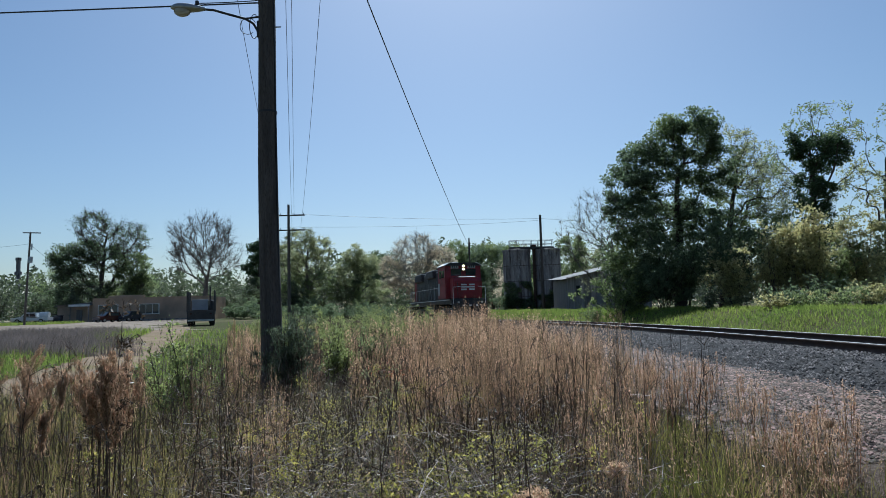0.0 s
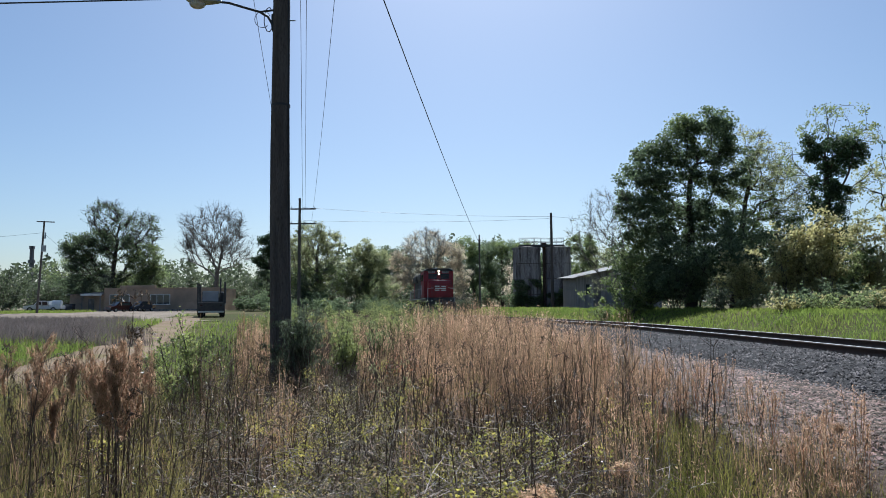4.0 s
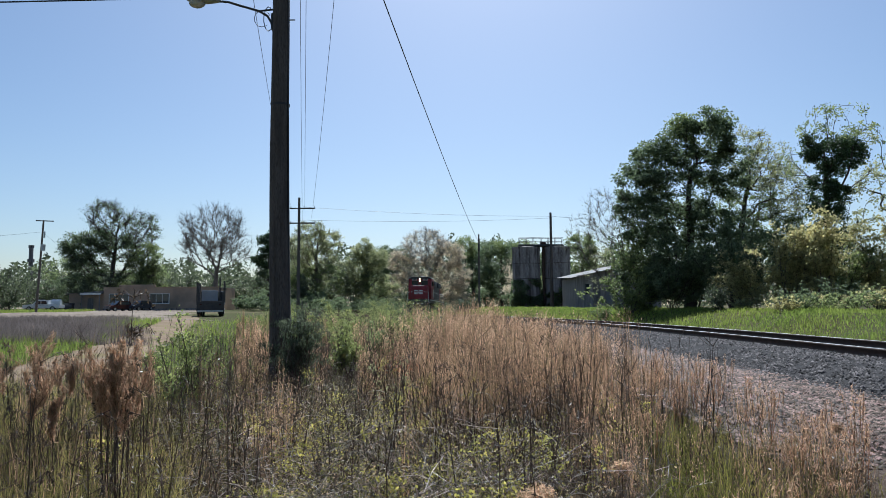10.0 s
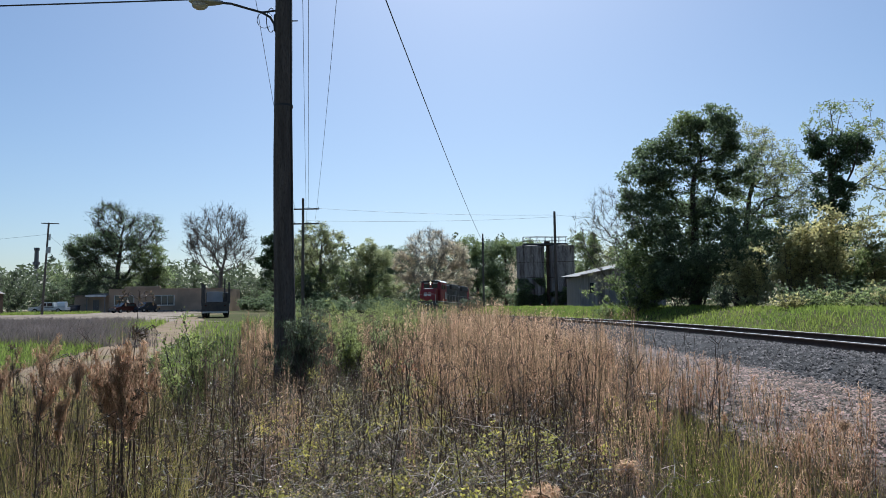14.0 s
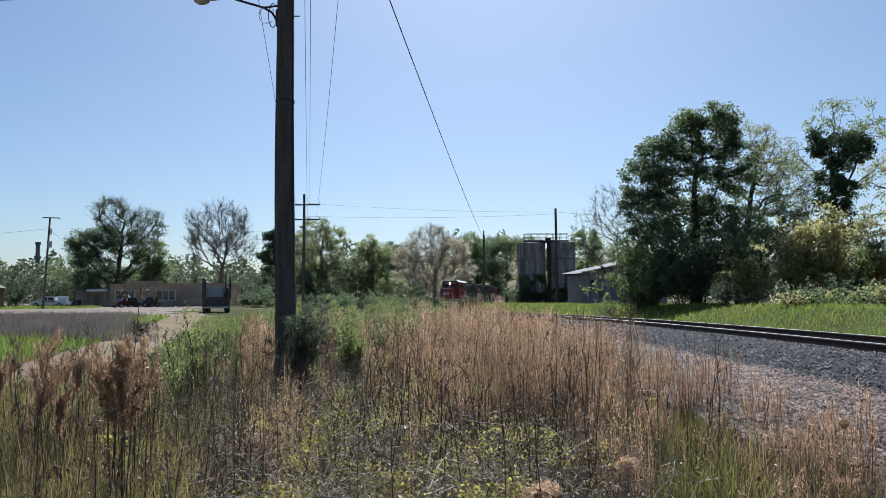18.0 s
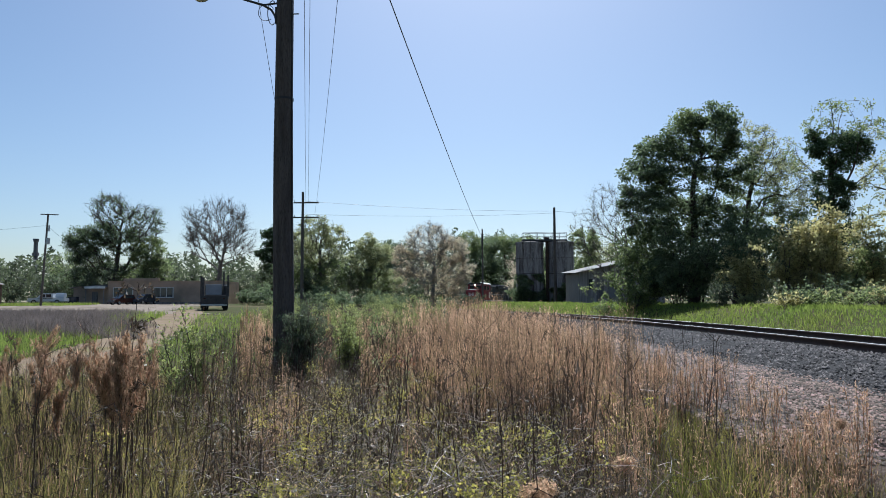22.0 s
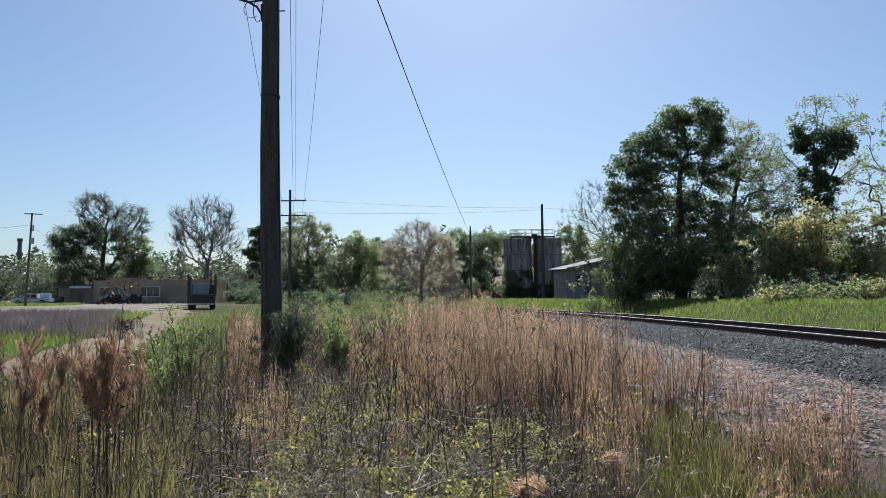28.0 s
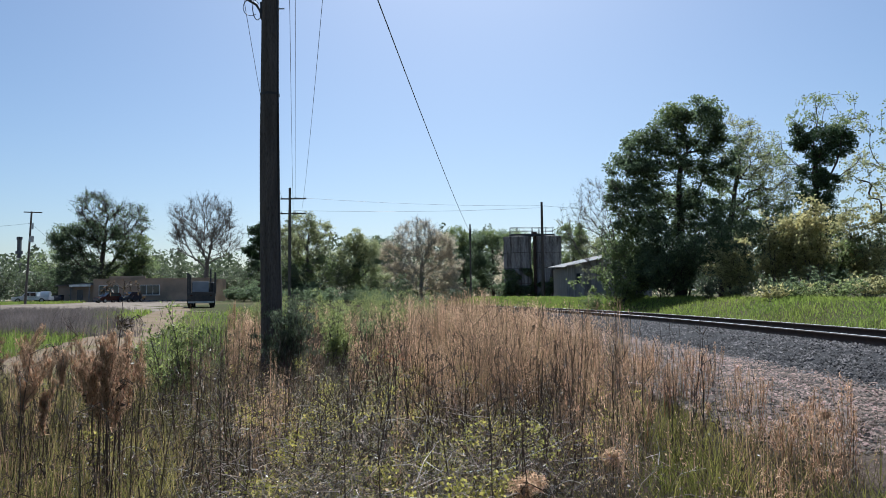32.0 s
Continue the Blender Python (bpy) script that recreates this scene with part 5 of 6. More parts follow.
vine(11.1, 96, 0.0, 4.6, 1.95, 1.0, 5, "dark ivy climbing the silo wall")
vine(15.4, 96, 0.0, 2.8, 1.8, 1.1, 6, "dark ivy climbing the silo wall")
for k in range(17):
    part("wall_board", box(0.235, 0.05, 3.75 + 0.04 * math.sin(k * 3) + 0.04 * k, -4.0 + 0.245 * k, 0.0 + 0.006 * math.sin(k * 5), 1.78 + 0.02 * k), M_OLDWOOD, shed)
part("gable_wall", box(4.3, 0.12, 3.9, 2.2, -0.05, 1.9), M_OLDWOOD, shed)
bm = bmesh.new()
vs = [bm.verts.new(p) for p in ((-0.1, -0.12, 3.6), (4.35, -0.12, 3.6), (4.35, -0.12, 5.55), (-0.1, 0.02, 3.6), (4.35, 0.02, 3.6), (4.35, 0.02, 5.55))]
for f in ((0, 1, 2), (5, 4, 3), (0, 3, 4, 1), (1, 4, 5, 2), (2, 5, 3, 0)):
    bm.faces.new([vs[i] for i in f])
part("gable", bm, M_OLDWOOD, shed)
part("back_wall", box(8.4, 0.15, 3.8, 0.2, 8.0, 1.85), M_OLDWOOD, shed)
part("side_wall", box(0.15, 8.0, 3.5, -4.1, 4.0, 1.7), M_OLDWOOD, shed)
part("side_wall", box(0.15, 8.0, 3.8, 4.3, 4.0, 1.85), M_OLDWOOD, shed)
for k in range(12):
    y0 = -0.6 + 0.78 * k
    part("roof_sheet", box(9.6, 0.76, 0.05, 0.0, y0 + 0.38, 4.45 + 0.03 * k, ry=-12.5, rx=2.2), M_TIN, shed)
part("door", box(0.9, 0.07, 2.2, -0.75, -0.06, 1.1), M_TIN, shed, "pale tin sheet door")
part("window", box(0.4, 0.06, 1.0, -3.0, -0.05, 2.3), M_GLASS, shed)


# ---- vehicles on the lot ----
M_CARWHITE = material("white_car_paint", (0.74, 0.75, 0.76), (0.68, 0.69, 0.7), 1.0, 0.25, spec=0.5)
M_CARRED = material("dark_red_car_paint", (0.05, 0.014, 0.014), (0.04, 0.012, 0.012), 1.0, 0.2, spec=0.6)
M_CARDARK = material("dark_blue_car_paint", (0.025, 0.03, 0.05), (0.03, 0.035, 0.05), 1.0, 0.2, spec=0.6)
M_HUT = material("red_brown_board", (0.16, 0.085, 0.06), (0.10, 0.058, 0.045), 1.2, 0.9, bump=0.5, bump_scale=12, stretch=(4, 4, 0.3), obj_random=0.3)
M_TYRE = material("tyre_rubber", (0.022, 0.022, 0.024), rough=0.85)
M_PANEL = material("grey_board_panel", (0.30, 0.31, 0.33), (0.24, 0.245, 0.26), 1.0, 0.7)


def wheel(parent, x, y, r, w=0.24):
    t = part("wheel", cyl(r, r, w, pose(x, y, r, 90), 20), M_TYRE, parent)
    part("rim", cyl(r * 0.6, r * 0.6, w + 0.03, pose(x, y, r, 90), 14), M_STEEL, t)


def prism(profile, width, bevel=0.05):
    """A solid of one side outline (x, z), as wide as said, with softened edges."""
    bm = bmesh.new()
    front = [bm.verts.new((x, -width / 2, z)) for x, z in profile]
    rear = [bm.verts.new((x, width / 2, z)) for x, z in profile]
    n = len(profile)
    bm.faces.new(front)
    bm.faces.new(rear[::-1])
    for k in range(n):
        bm.faces.new((front[k], rear[k], rear[(k + 1) % n], front[(k + 1) % n]))
    bmesh.ops.recalc_face_normals(bm, faces=bm.faces)
    if bevel:
        bmesh.ops.bevel(bm, geom=list(bm.edges), offset=bevel, segments=2, affect="EDGES")
    return bm


def pickup(m):
    top = thing("pickup_truck", m, "white crew-cab pickup with a white tank in its bed", "pickup truck")
    part("body", prism([(-2.9, 0.5), (2.9, 0.5), (2.9, 1.05), (1.2, 1.12), (1.2, 0.95), (-1.3, 0.95), (-1.5, 1.12), (-2.85, 1.0)], 1.95), M_CARWHITE, top)
    part("cab", prism([(-1.5, 1.05), (1.15, 1.05), (0.95, 1.8), (-0.65, 1.85)], 1.75), M_CARWHITE, top)
    for sy in (-0.86, 0.86):
        part("side_window", prism([(-1.1, 1.15), (-0.1, 1.15), (-0.1, 1.68), (-0.55, 1.68)], 0.06, 0.0), M_GLASS, top).location.y = sy
        part("side_window", prism([(0.02, 1.15), (0.9, 1.15), (0.8, 1.68), (0.02, 1.68)], 0.06, 0.0), M_GLASS, top).location.y = sy
    part("windscreen", box(0.05, 1.5, 0.85, -1.13, 0, 1.45, ry=47), M_GLASS, top)
    bm = cyl(0.45, 0.45, 1.4, pose(2.0, 0, 1.45, 0, 90), 18)
    part("tank", bm, M_CARWHITE, top, "white tank in the bed")
    part("bumper", box(0.15, 1.9, 0.25, -2.95, 0, 0.6, bevel=0.03), M_STEEL, top)
    part("headlight", box(0.08, 0.35, 0.2, -2.9, -0.75, 0.88), M_LENS, top)
    for x in (-1.85, 1.85):
        for y in (-0.88, 0.88):
            wheel(top, x, y, 0.4)
    return top


def car(m, paint, label):
    top = thing("parked_car", m, label, "car")
    part("body", prism([(-2.2, 0.35), (2.2, 0.35), (2.25, 0.8), (1.6, 1.0), (-1.1, 1.0), (-2.15, 0.82)], 1.8), paint, top)
    part("cabin", prism([(-1.15, 0.95), (1.75, 0.95), (1.4, 1.6), (-0.4, 1.62)], 1.6), paint, top)
    part("windscreen", box(0.05, 1.4, 0.9, -0.82, 0, 1.3, ry=50), M_GLASS, top)
    part("rear_window", box(0.05, 1.4, 0.65, 1.6, 0, 1.3, ry=-28), M_GLASS, top)
    for sy in (-0.8, 0.8):
        part("side_window", prism([(-0.8, 1.05), (1.35, 1.05), (1.2, 1.5), (-0.35, 1.5)], 0.05, 0.0), M_GLASS, top).location.y = sy
    for x in (-1.35, 1.35):
        for y in (-0.8, 0.8):
            wheel(top, x, y, 0.33)
    part("headlight", box(0.08, 0.3, 0.14, -2.15, -0.65, 0.75), M_LENS, top)
    return top


pickup(at(-65.9, 114, 0.02, 4))
car(at(-52.6, 112, 0.05, 62), M_CARRED, "dark red car parked before the building")
car(at(-50.2, 114.5, 0.05, 70), M_CARDARK, "dark car parked before the building")
bin_ob = thing("trash_bin", at(-63.4, 117, 0.03), "dark blue plastic bin beside the building", "bin")
part("bin_body", box(1.3, 0.9, 1.1, 0, 0, 0.6, bevel=0.05, taper=(1.1, 1.1)), M_CARDARK, bin_ob)
part("lid", box(1.5, 1.05, 0.1, 0, 0, 1.2, bevel=0.03), M_CARDARK, bin_ob)

flatbed = thing("stake_truck", at(-23.0, 68, 0.03, 17), "dark flatbed truck with upright stakes and a grey headboard", "truck")
part("bed", box(2.6, 6.0, 0.28, 0, 3.0, 1.3, bevel=0.02), M_DARKSTEEL, flatbed)
part("chassis", box(1.5, 7.5, 0.7, 0, 3.8, 0.85, bevel=0.03), M_DARKSTEEL, flatbed)
part("tailgate", box(2.55, 0.12, 0.95, 0, -0.02, 1.0, bevel=0.02), M_DARKSTEEL, flatbed)
part("bumper", box(2.4, 0.18, 0.18, 0, -0.1, 0.55, bevel=0.02), M_STEEL, flatbed)
part("headboard", box(1.6, 0.12, 1.1, -0.25, 5.7, 2.15, bevel=0.02), M_PANEL, flatbed, "grey headboard panel")
part("cab", box(2.3, 1.9, 1.9, 0, 7.2, 1.75, bevel=0.15), M_DARKSTEEL, flatbed)
part("rear_window", box(1.4, 0.05, 0.5, 0, 6.22, 2.3), M_GLASS, flatbed)
for sx, h in ((-1.25, 2.0), (1.25, 2.1)):
    for y in (0.1, 3.0, 5.8):
        part("stake", box(0.14, 0.14, h, sx, y, 1.4 + h / 2), M_DARKSTEEL, flatbed)
part("exhaust_stack", cyl(0.08, 0.08, 2.2, pose(0.75, 6.1, 2.9), 10), M_DARKSTEEL, flatbed)
for sx in (-1.0, 1.0):
    for y in (0.9, 2.1, 7.3):
        t = part("wheel", cyl(0.5, 0.5, 0.42, pose(sx, y, 0.5, 0, 90), 18), M_TYRE, flatbed)
        part("rim", cyl(0.28, 0.28, 0.45, pose(sx, y, 0.5, 0, 90), 12), M_STEEL, t)
    part("tail_light", box(0.2, 0.05, 0.12, sx * 0.9, -0.1, 1.2), M_CARRED, flatbed)
    part("mud_flap", box(0.55, 0.03, 0.6, sx, 0.25, 0.55), M_TYRE, flatbed)


hut = thing("hut", at(-71.0, 100, -0.1), "small reddish-brown board hut with a low gable roof", "hut")
for k in range(20):
    part("wall_board", box(0.3, 0.06, 3.4 + 0.1 * math.sin(k * 2.3), -3.0 + 0.31 * k, 0.004 * (k % 3), 1.7), M_HUT, hut)
part("side_wall", box(0.1, 5.0, 3.4, 3.1, 2.5, 1.7), M_HUT, hut)
part("back_wall", box(6.2, 0.1, 3.4, 0, 5.0, 1.7), M_HUT, hut)
bm = prism([(-3.1, 3.4), (3.1, 3.4), (0.0, 4.8)], 0.1, 0.0)
part("gable", bm, M_HUT, hut)
for sx in (-1, 1):
    part("roof_slope", box(3.7, 5.8, 0.08, sx * 1.65, 2.4, 4.13, ry=24.3 * sx), M_TIN, hut)
rng_h = np.random.default_rng(66)
gx, gy = rng_h.uniform(-70, -56, 5000), rng_h.uniform(100, 112, 5000)
stuff("verge_grass", ribbons("verge_grass", on_land(gx, gy), rng_h.uniform(0.15, 0.5, 5000), rng_h.uniform(0.05, 0.3, 5000), rng_h.uniform(0.06, 0.14, 5000), rng_h, 2), M_GRASSBRIGHT, "long green grass at the edge of the lot", "grass")


# ---- single plants that stand out ----
def seed_stalk(x, y, h, seed, label, heads=9):
    """A tall dead forb with drooping seed clusters."""
    rng = np.random.default_rng(seed)
    top = thing("dead_forb", at(x, y, -0.03), label, "dead weed")
    segs, c, line = [], [], [np.zeros(3)]
    p, d, m = np.zeros(3), np.array([rng.normal(0, 0.06), rng.normal(0, 0.06), 1.0]), 8
    for j in range(m):
        d = d + np.array([rng.normal(0, 0.05), rng.normal(0, 0.05), 0])
        q = p + d * h / m
        line.append(q)
        if j >= m // 2:
            for _ in range(max(1, heads // 4)):
                th = rng.uniform(0, 2 * np.pi)
                a = q + np.array([math.cos(th), math.sin(th), 0.5]) * rng.uniform(0.05, 0.12)
                b = a + np.array([math.cos(th) * 0.04, math.sin(th) * 0.04, -rng.uniform(0.04, 0.11)])
                segs += [(*q, *a, 0.0028, 0.002), (*a, *b, 0.002, 0.0015)]
                c += [a + (b - a) * t + rng.normal(0, 0.008, 3) for t in rng.random(14)]
        p = q
    part("stalk", pipe("stalk", line, 0.0065 * (1 - 0.1 * np.arange(m + 1)), 5), M_DEADSTEM, top)
    part("side_shoot", tubes("side_shoot", segs, 3), M_DEADSTEM, top)["kind"] = "stuff"
    part("seed_head", leaf_quads("seed_head", np.array(c), rng.uniform(0.014, 0.034, len(c)), rng, aspect=0.4), M_LITTER, top)["kind"] = "stuff"
    return top


seed_stalk(-1.96, 4.1, 1.62, 201, "tall dead weed with drooping brown seed clusters", 26)
seed_stalk(-1.62, 4.6, 1.2, 202, "tall dead weed with drooping brown seed clusters")
seed_stalk(-1.22, 3.9, 1.25, 203, "thin dark dead weed stalk", 4)
seed_stalk(-2.45, 4.0, 1.25, 204, "thin dark dead weed stalk", 4)
seed_stalk(-0.42, 4.2, 1.1, 205, "thin dark dead weed stalk", 4)
seed_stalk(-0.12, 5.0, 1.2, 206, "thin dark dead weed stalk", 4)
seed_stalk(0.22, 5.4, 1.15, 207, "thin dark dead weed stalk", 4)
seed_stalk(-3.1, 5.2, 1.3, 208, "tall dead weed with drooping brown seed clusters", 10)
rng_s = np.random.default_rng(12)
for k in range(64):
    yy = rng_s.uniform(2.9, 6.5)
    ob = seed_stalk(yy * rng_s.uniform(-0.62, 0.2), yy, rng_s.uniform(0.7, 1.2) * (0.85 + 0.02 * yy), 400 + k, "thin dark dead weed stalk with a few side shoots", 1)
    ob["group"] = "dead weed stalks"


def broom_clump(x, y, h, seed):
    """A small clump of stiff dry stems with fuzzy heads."""
    rng = np.random.default_rng(seed)
    top = thing("broom_grass_clump", at(x, y, -0.02), "clump of stiff dry broom grass at the edge of the gravel", "dry grass", "broom grass clumps")
    n = rng.integers(5, 11)
    segs, c = [], []
    for _ in range(n):
        a = np.array([rng.normal(0, 0.04), rng.normal(0, 0.04), 0])
        b = a + np.array([rng.normal(0, 0.06), rng.normal(0, 0.06), h * rng.uniform(0.7, 1.05)])
        segs.append((*a, *b, 0.0035, 0.002))
        c += [a + (b - a) * t + rng.normal(0, 0.011, 3) for t in rng.uniform(0.72, 1.04, 34)]
    part("stem", tubes("stem", segs, 4), M_STRAW, top)
    part("seed_head", leaf_quads("seed_head", np.array(c), rng.uniform(0.022, 0.045, len(c)), rng, flat=-2.0, aspect=0.08), M_FLUFF, top)["kind"] = "stuff"
    root = np.stack([rng.normal(0, 0.05, 40), rng.normal(0, 0.05, 40), np.zeros(40)], 1)
    part("blade", ribbons("blade", root, rng.uniform(0.12, 0.4, 40), rng.uniform(0.05, 0.25, 40), np.full(40, 0.006), rng), M_STRAWPALE, top)
    return top


for k in range(70):
    uu, ss = rng_s.uniform(-7.0, -4.6), rng_s.uniform(-54, -46.0)
    cx, cy, _ = on_track(ss, uu)
    broom_clump(float(cx), float(cy), rng_s.uniform(0.4, 0.75), 500 + k)
for bx, by, bh in ((5.75, 12.5, 0.22), (5.55, 14.0, 0.2), (4.9, 15.5, 0.18)):
    bush(bx, by, bh, bh * 1.3, "small dry weed tuft growing in the gravel", M_LEAFTAN, 260, 0.03, int(by * 10), 12, "weed", "weed_tuft")
rng_f = np.random.default_rng(9)
for fx, fy, fz in ((0.36, 3.05, 0.72), (0.42, 3.2, 0.70), (0.985, 4.0, 0.63), (3.3, 6.0, 0.5)):
    tuft = thing("seed_tuft", pose(fx, fy, 0), "fluffy tan seed head on a thin stem", "seed head")
    part("stem", tubes("stem", [(0, 0, 0.0, 0.0, 0, fz, 0.004, 0.003)], 5), M_DEADSTEM, tuft)
    d = rng_f.normal(size=(700, 3))
    d /= np.linalg.norm(d, axis=1, keepdims=True)
    c = d * rng_f.uniform(0.01, 0.06, (700, 1)) * [1.2, 1, 0.9] + [0, 0, fz]
    part("fluff", leaf_quads("fluff", c, 0.022, rng_f, aspect=0.25), M_PLUME, tuft)

# a sapling with red young leaves at its top
M_REDLEAF = leaf_mat("red_young_leaf", (0.22, 0.075, 0.045), (0.20, 0.11, 0.05), 0.4)
sapling = bush(-0.57, 8.0, 0.95, 0.4, "small sapling with yellow-green and red young leaves", M_LEAFPALE, 500, 0.032, 171, 5, "sapling", "sapling", spread=0.05)
c = np.stack([rng_f.normal(0, 0.09, 70), rng_f.normal(0, 0.09, 70), rng_f.normal(0.9, 0.05, 70)], 1)
part("young_leaf", leaf_quads("young_leaf", c, rng_f.uniform(0.02, 0.045, 70), rng_f, aspect=0.6), M_REDLEAF, sapling, "small red young leaves")["kind"] = "stuff"


# ---- train ----
M_RED = material("faded_red_paint", (0.26, 0.02, 0.026), (0.21, 0.018, 0.024), 1.0, 0.5, stains=(0.13, 0.018, 0.018), stain_scale=1.2, spec=0.4)
M_BLACK = material("grimy_black_paint", (0.03, 0.03, 0.034), (0.05, 0.047, 0.047), 1.0, 0.5, stains=(0.08, 0.07, 0.065), stain_scale=1.5)
M_LAMP = glow("headlight_glow", (1.0, 0.74, 0.44), 4.5)
M_FADED = material("faded_grey_stripe", (0.15, 0.15, 0.155), (0.10, 0.10, 0.10), 1.0, 0.7)
M_LOGOGREY = material("dull_white_stripe", (0.45, 0.45, 0.44), (0.38, 0.38, 0.37), 1.0, 0.6)


WHEELS = []


def locomotive(lit, label):
    """Its front is at the origin, it reaches back along -y; z is zero at the rail."""
    top = tagged(new("locomotive"), label, "locomotive")
    frame_ob = part("frame", box(2.9, 19.9, 0.35, 0, -10.35, 1.42, bevel=0.03), M_BLACK, top)
    part("walkway", box(3.05, 19.7, 0.06, 0, -10.35, 1.63), M_BLACK, frame_ob)
    for sx in (-1.53, 1.53):
        part("sill_stripe", box(0.02, 19.0, 0.06, sx, -10.35, 1.56), M_WHITE, frame_ob)
    for y, sg in ((-0.25, 1), (-20.45, -1)):
        pilot = part("pilot", box(2.9, 0.25, 1.0, 0, y, 0.75, bevel=0.04), M_BLACK, top)
        part("plow", box(2.7, 0.35, 0.55, 0, y + 0.12 * sg, 0.38, rx=18 * sg, bevel=0.04), M_BLACK, pilot)
        part("coupler", box(0.3, 0.75, 0.32, 0, y + 0.4 * sg, 0.88, bevel=0.05), M_RAIL, pilot)
        for sx in (-1.0, -0.75, 0.75, 1.0):
            part("hose", tubes("hose", [(sx, y + 0.16 * sg, 1.15, sx, y + 0.24 * sg, 0.8, 0.03, 0.03), (sx, y + 0.24 * sg, 0.8, sx * 0.92, y + 0.2 * sg, 0.5, 0.03, 0.03)], 6), M_BLACK, pilot)
        for sx in (-1.32, 1.32):
            for k in range(3):
                part("step", box(0.35, 0.3, 0.05, sx, y - 0.35 * sg, 0.5 + 0.36 * k), M_WHITE, pilot)
            rail_pts = [(sx, y - 0.1 * sg, 0.55), (sx, y - 0.1 * sg, 2.55), (sx * 0.55, y - 0.05 * sg, 2.6)]
            part("front_handrail", tubes("front_handrail", [(*a, *b, 0.022, 0.022) for a, b in zip(rail_pts, rail_pts[1:])], 6), M_WHITE, pilot)
        for sx in (-0.55, 0.0, 0.55):
            part("marker_plate", box(0.16, 0.03, 0.10, sx, y + 0.15 * sg, 1.1), M_WHITE, pilot)
    bm = prism([(-2.3, 1.66), (-0.75, 1.66), (-0.72, 3.0), (-1.0, 3.35), (-2.3, 3.42)], 2.35, 0.08)
    bmesh.ops.rotate(bm, cent=(0, 0, 0), matrix=Matrix.Rotation(radians(90), 3, "Z"), verts=bm.verts)
    nose = part("nose", bm, M_RED, top, "faded red nose")
    part("nose_brow", box(1.4, 0.06, 0.03, 0, -0.97, 3.385, rx=-20), M_LOGOGREY, nose, "pale bar along the top of the nose")
    for bx, bw, bz, bh in ((-0.32, 0.46, 2.76, 0.11), (-0.32, 0.46, 2.38, 0.11), (0.34, 0.46, 2.76, 0.11), (0.34, 0.46, 2.38, 0.11), (0.0, 1.1, 2.57, 0.1)):
        part("emblem_bar", box(bw, 0.03, bh, bx, -0.71, bz), M_WHITE, nose)
    part("nose_door_edge", box(0.04, 0.03, 1.3, 0.85, -0.715, 2.3), M_BLACK, nose)
    # the prism's outline runs along the length: front -2.2, rear -5.2
    bm = prism([(-5.2, 1.66), (-2.15, 1.66), (-2.15, 3.4), (-2.3, 4.42), (-5.2, 4.42)], 3.02, 0.06)
    bmesh.ops.rotate(bm, cent=(0, 0, 0), matrix=Matrix.Rotation(radians(90), 3, "Z"), verts=bm.verts)
    cab = part("cab", bm, M_RED, top, "faded red cab")
    bm = prism([(-1.58, 4.36), (1.58, 4.36), (1.1, 4.62), (-1.1, 4.62)], 3.2, 0.03)
    bmesh.ops.translate(bm, vec=(0, -3.7, 0), verts=bm.verts)
    part("cab_roof", bm, M_BLACK, cab)
    for sx in (-1.36, 1.36):
        # sun reflected off the slope is put in as white paint
        part("roof_edge", box(0.55, 3.1, 0.04, sx, -3.7, 4.51, ry=28 if sx > 0 else -28), M_WHITE, cab, "sloping roof edge, its white standing for reflected sun")
    for sx in (-0.62, 0.62):
        part("windshield", box(0.85, 0.06, 0.62, sx, -2.17, 3.78, rx=-8), M_GLASS, cab)
        part("number_board", box(0.62, 0.08, 0.26, sx * 1.15, -2.22, 4.28, rx=-8), M_LOGOGREY, cab)
        for k in range(3):
            part("number_bar", box(0.1, 0.02, 0.16, sx * 1.15 - 0.17 + 0.17 * k, -2.17, 4.28, rx=-8), M_BLACK, cab)
    for sx in (-1.52, 1.52):
        for y in (-3.1, -4.1):
            part("side_window", box(0.05, 0.75, 0.62, sx, y, 3.72), M_GLASS, cab)
        part("cab_panel", box(0.03, 0.55, 1.0, sx, -4.75, 2.5), M_LOGOGREY, cab)
    part("headlight_housing", box(0.36, 0.14, 0.62, 0, -2.18, 4.22, bevel=0.04), M_BLACK, cab)
    for z in (4.08, 4.34):
        part("headlight", cyl(0.09, 0.09, 0.08, pose(0, -2.09, z, 90), 16), M_LAMP if lit else M_LENS, cab)
    for sx in (-0.95, 0.95):
        part("ditch_light", cyl(0.08, 0.08, 0.1, pose(sx, -0.1, 1.35, 90), 12), M_LENS, cab)
    for dx in (-0.2, 0.0, 0.2):
        part("horn", cyl(0.09, 0.03, 0.6, pose(dx, -4.9, 4.78, -90), 10), M_STEEL, cab)
    hood = part("hood", box(1.85, 14.7, 2.55, 0, -12.6, 2.93, bevel=0.08), M_BLACK, top)
    part("hood_end", box(1.88, 1.5, 2.57, 0, -19.25, 2.93, bevel=0.08), M_RED, hood, "faded red end of the long hood")
    part("dynamic_brake_housing", box(2.4, 3.4, 0.7, 0, -10.6, 4.05, bevel=0.08), M_BLACK, hood)
    part("radiator_housing", box(2.3, 3.8, 0.8, 0, -16.6, 4.0, bevel=0.08), M_BLACK, hood)
    for y in (-10.1, -11.2, -15.4, -16.6, -17.8):
        part("roof_fan", cyl(0.6, 0.58, 0.18, pose(0, y, 4.47), 20), M_DARKSTEEL, hood)
    part("exhaust_stack", box(0.8, 0.5, 0.3, 0, -13.2, 4.35, bevel=0.03), M_RAIL, hood)
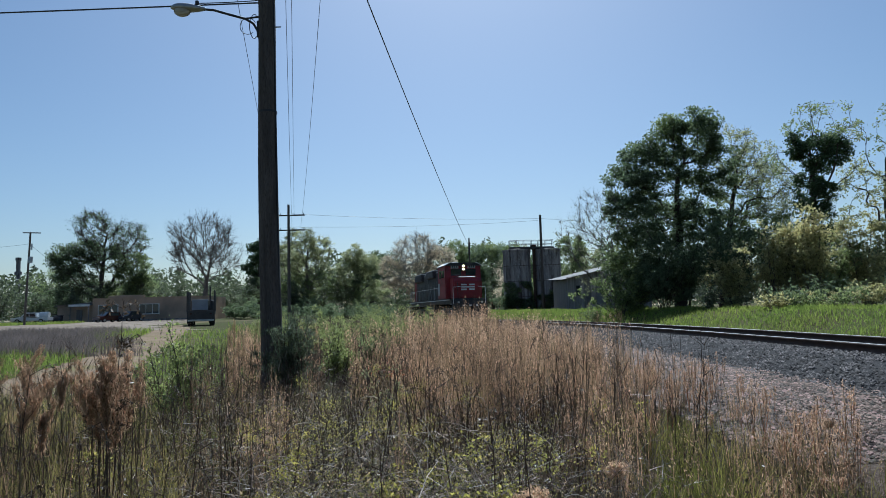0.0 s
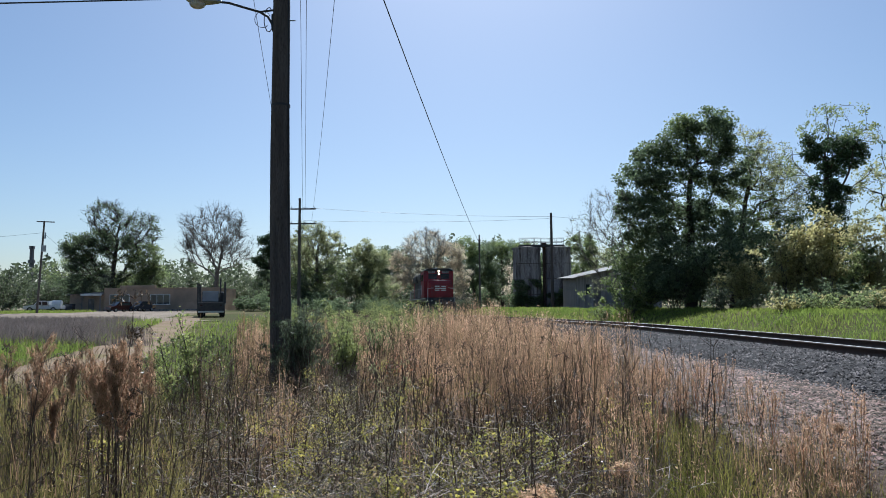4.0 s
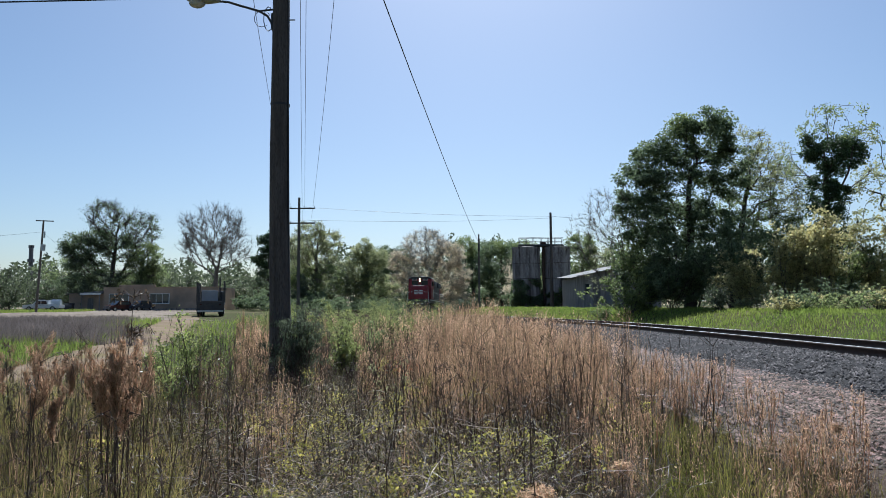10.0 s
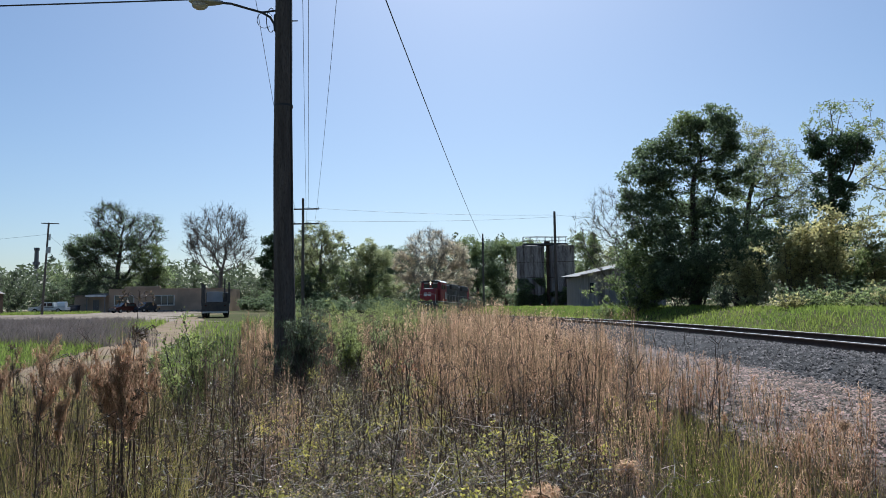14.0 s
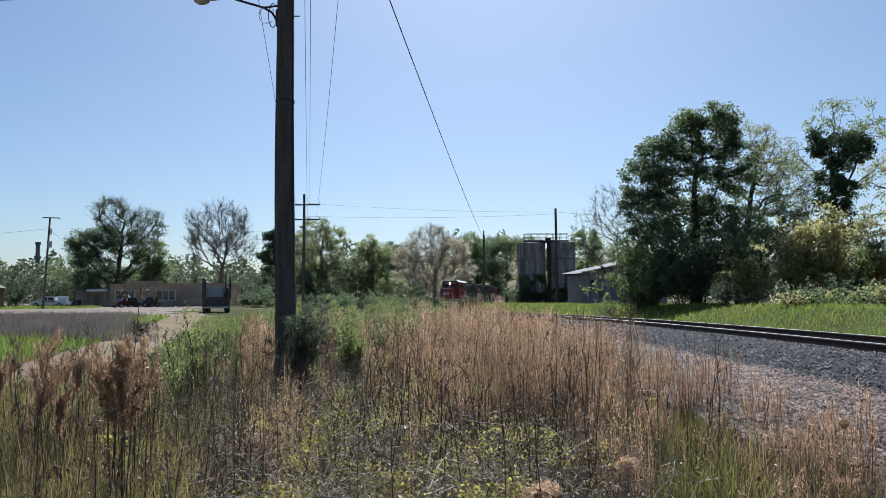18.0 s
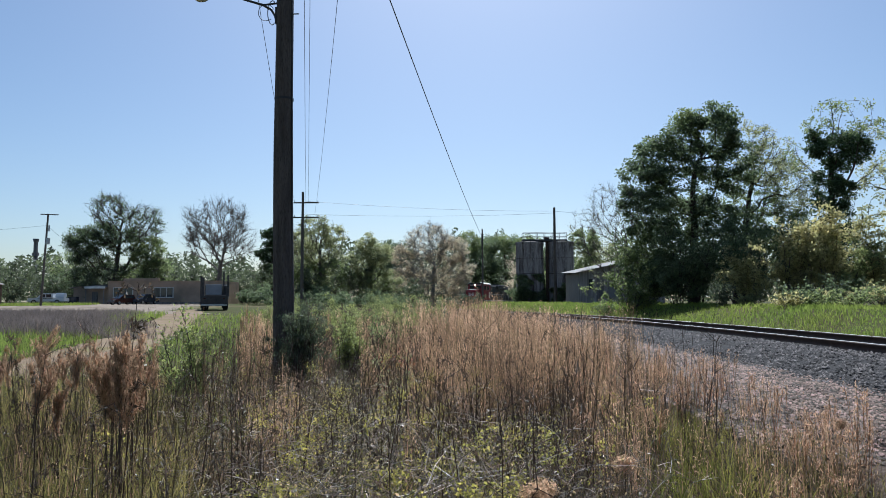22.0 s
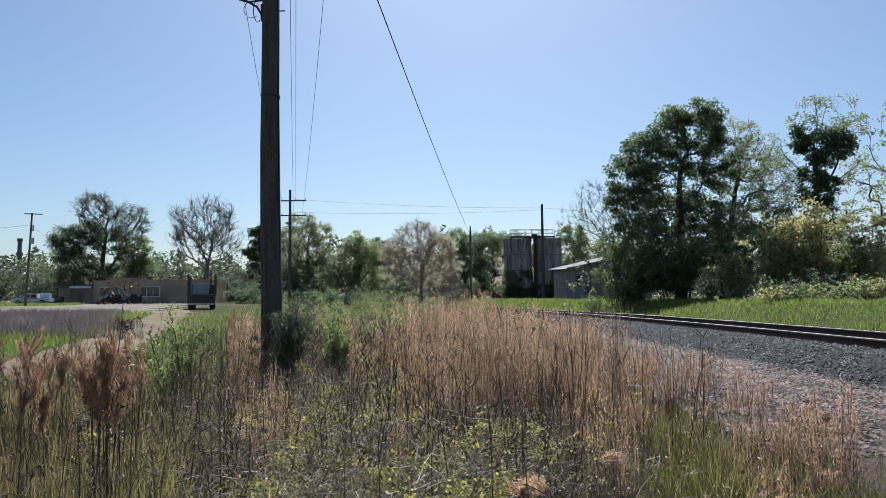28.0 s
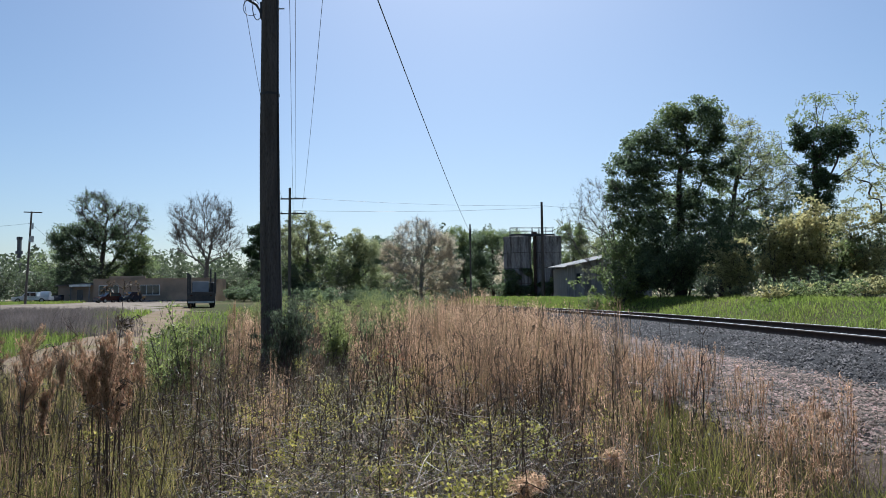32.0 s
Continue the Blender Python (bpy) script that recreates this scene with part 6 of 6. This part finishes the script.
    for sx in (-0.94, 0.94):
        for k in range(15):
            part("hood_door", box(0.03, 0.72, 1.5, sx, -6.1 - 0.8 * k, 2.55, bevel=0.008), M_BLACK, hood)
        part("radiator_grille", box(0.05, 3.4, 0.65, sx * 1.23, -16.6, 4.0), M_DARKSTEEL, hood)
        for k in range(2):
            part("hood_stripe", box(0.02, 0.28, 2.2, sx * 1.03, -11.2 - 0.75 * k, 2.75, rx=28), M_FADED, hood)
        part("side_rail", tubes("side_rail", [(sx * 1.56, -5.4, 2.65, sx * 1.56, -20.1, 2.65, 0.02, 0.02)], 6), M_LOGOGREY, frame_ob)
        for k in range(10):
            part("stanchion", tubes("stanchion", [(sx * 1.56, -5.5 - 1.5 * k, 1.6, sx * 1.56, -5.5 - 1.5 * k, 2.65, 0.018, 0.018)], 5), M_LOGOGREY, frame_ob)
    part("fuel_tank", box(2.5, 4.2, 0.85, 0, -10.4, 0.82, bevel=0.15), M_BLACK, top)
    for y in (-4.2, -16.6):
        bogie = part("bogie", box(1.7, 4.4, 0.35, 0, y, 0.8, bevel=0.05), M_BLACK, top)
        for sx in (-0.98, 0.98):
            part("side_frame", box(0.18, 5.0, 0.42, sx, y, 0.62, bevel=0.06), M_DARKSTEEL, bogie)
            for dy in (-1.7, 0.0, 1.7):
                WHEELS.append((part("wheel", cyl(0.508, 0.508, 0.14, pose(0, 0, 0, 0, 90), 24), M_RAIL, bogie), sx * 0.77, y + dy))
                part("journal_box", box(0.2, 0.34, 0.34, sx * 1.1, y + dy, 0.5, bevel=0.05), M_DARKSTEEL, bogie)
    return top


loco = locomotive(True, "red-nosed black diesel locomotive with lit headlights, backing away")
RUN_T = [0, 3.5, 5.5, 7, 9, 11, 13, 14.5, 17, 19, 21, 23, 25, 28, 32]
RUN_S = [0, 12.3, 19, 24.2, 31, 37.2, 42.8, 47, 53.8, 59.2, 64.8, 70.3, 75.8, 84, 95]


def train_rows():
    """Poses of the engine as it backs along the track; its headlight is at the run's distance."""
    rows = []
    for k in range(33):
        s = float(np.interp(k, RUN_T, RUN_S))
        x0, y0, _ = on_track(s + 2.1)
        x1, y1, _ = on_track(s + 14.5)
        z0, z1 = float(rail_z(s + 2.1)), float(rail_z(s + 14.5))
        back = Vector((x1 - x0, y1 - y0, z1 - z0)).normalized()
        right = Vector((-back.y, back.x, 0)).normalized()
        m = Matrix((right, -back, right.cross(-back))).transposed().to_4x4()
        m.translation = Vector((x0, y0, z0)) - back * 4.2
        rows.append((k * 1.0, m))
    return rows


def motions():
    walk(loco, train_rows())
    # the wheels roll as it backs away
    turns = [(0.2 * k, math.degrees(float(np.interp(0.2 * k, RUN_T, RUN_S)) / 0.508)) for k in range(161)]
    for ob, x, y in WHEELS:
        walk(ob, [(t, pose(x, y, 0.508, a % 360.0)) for t, a in turns])


motions()
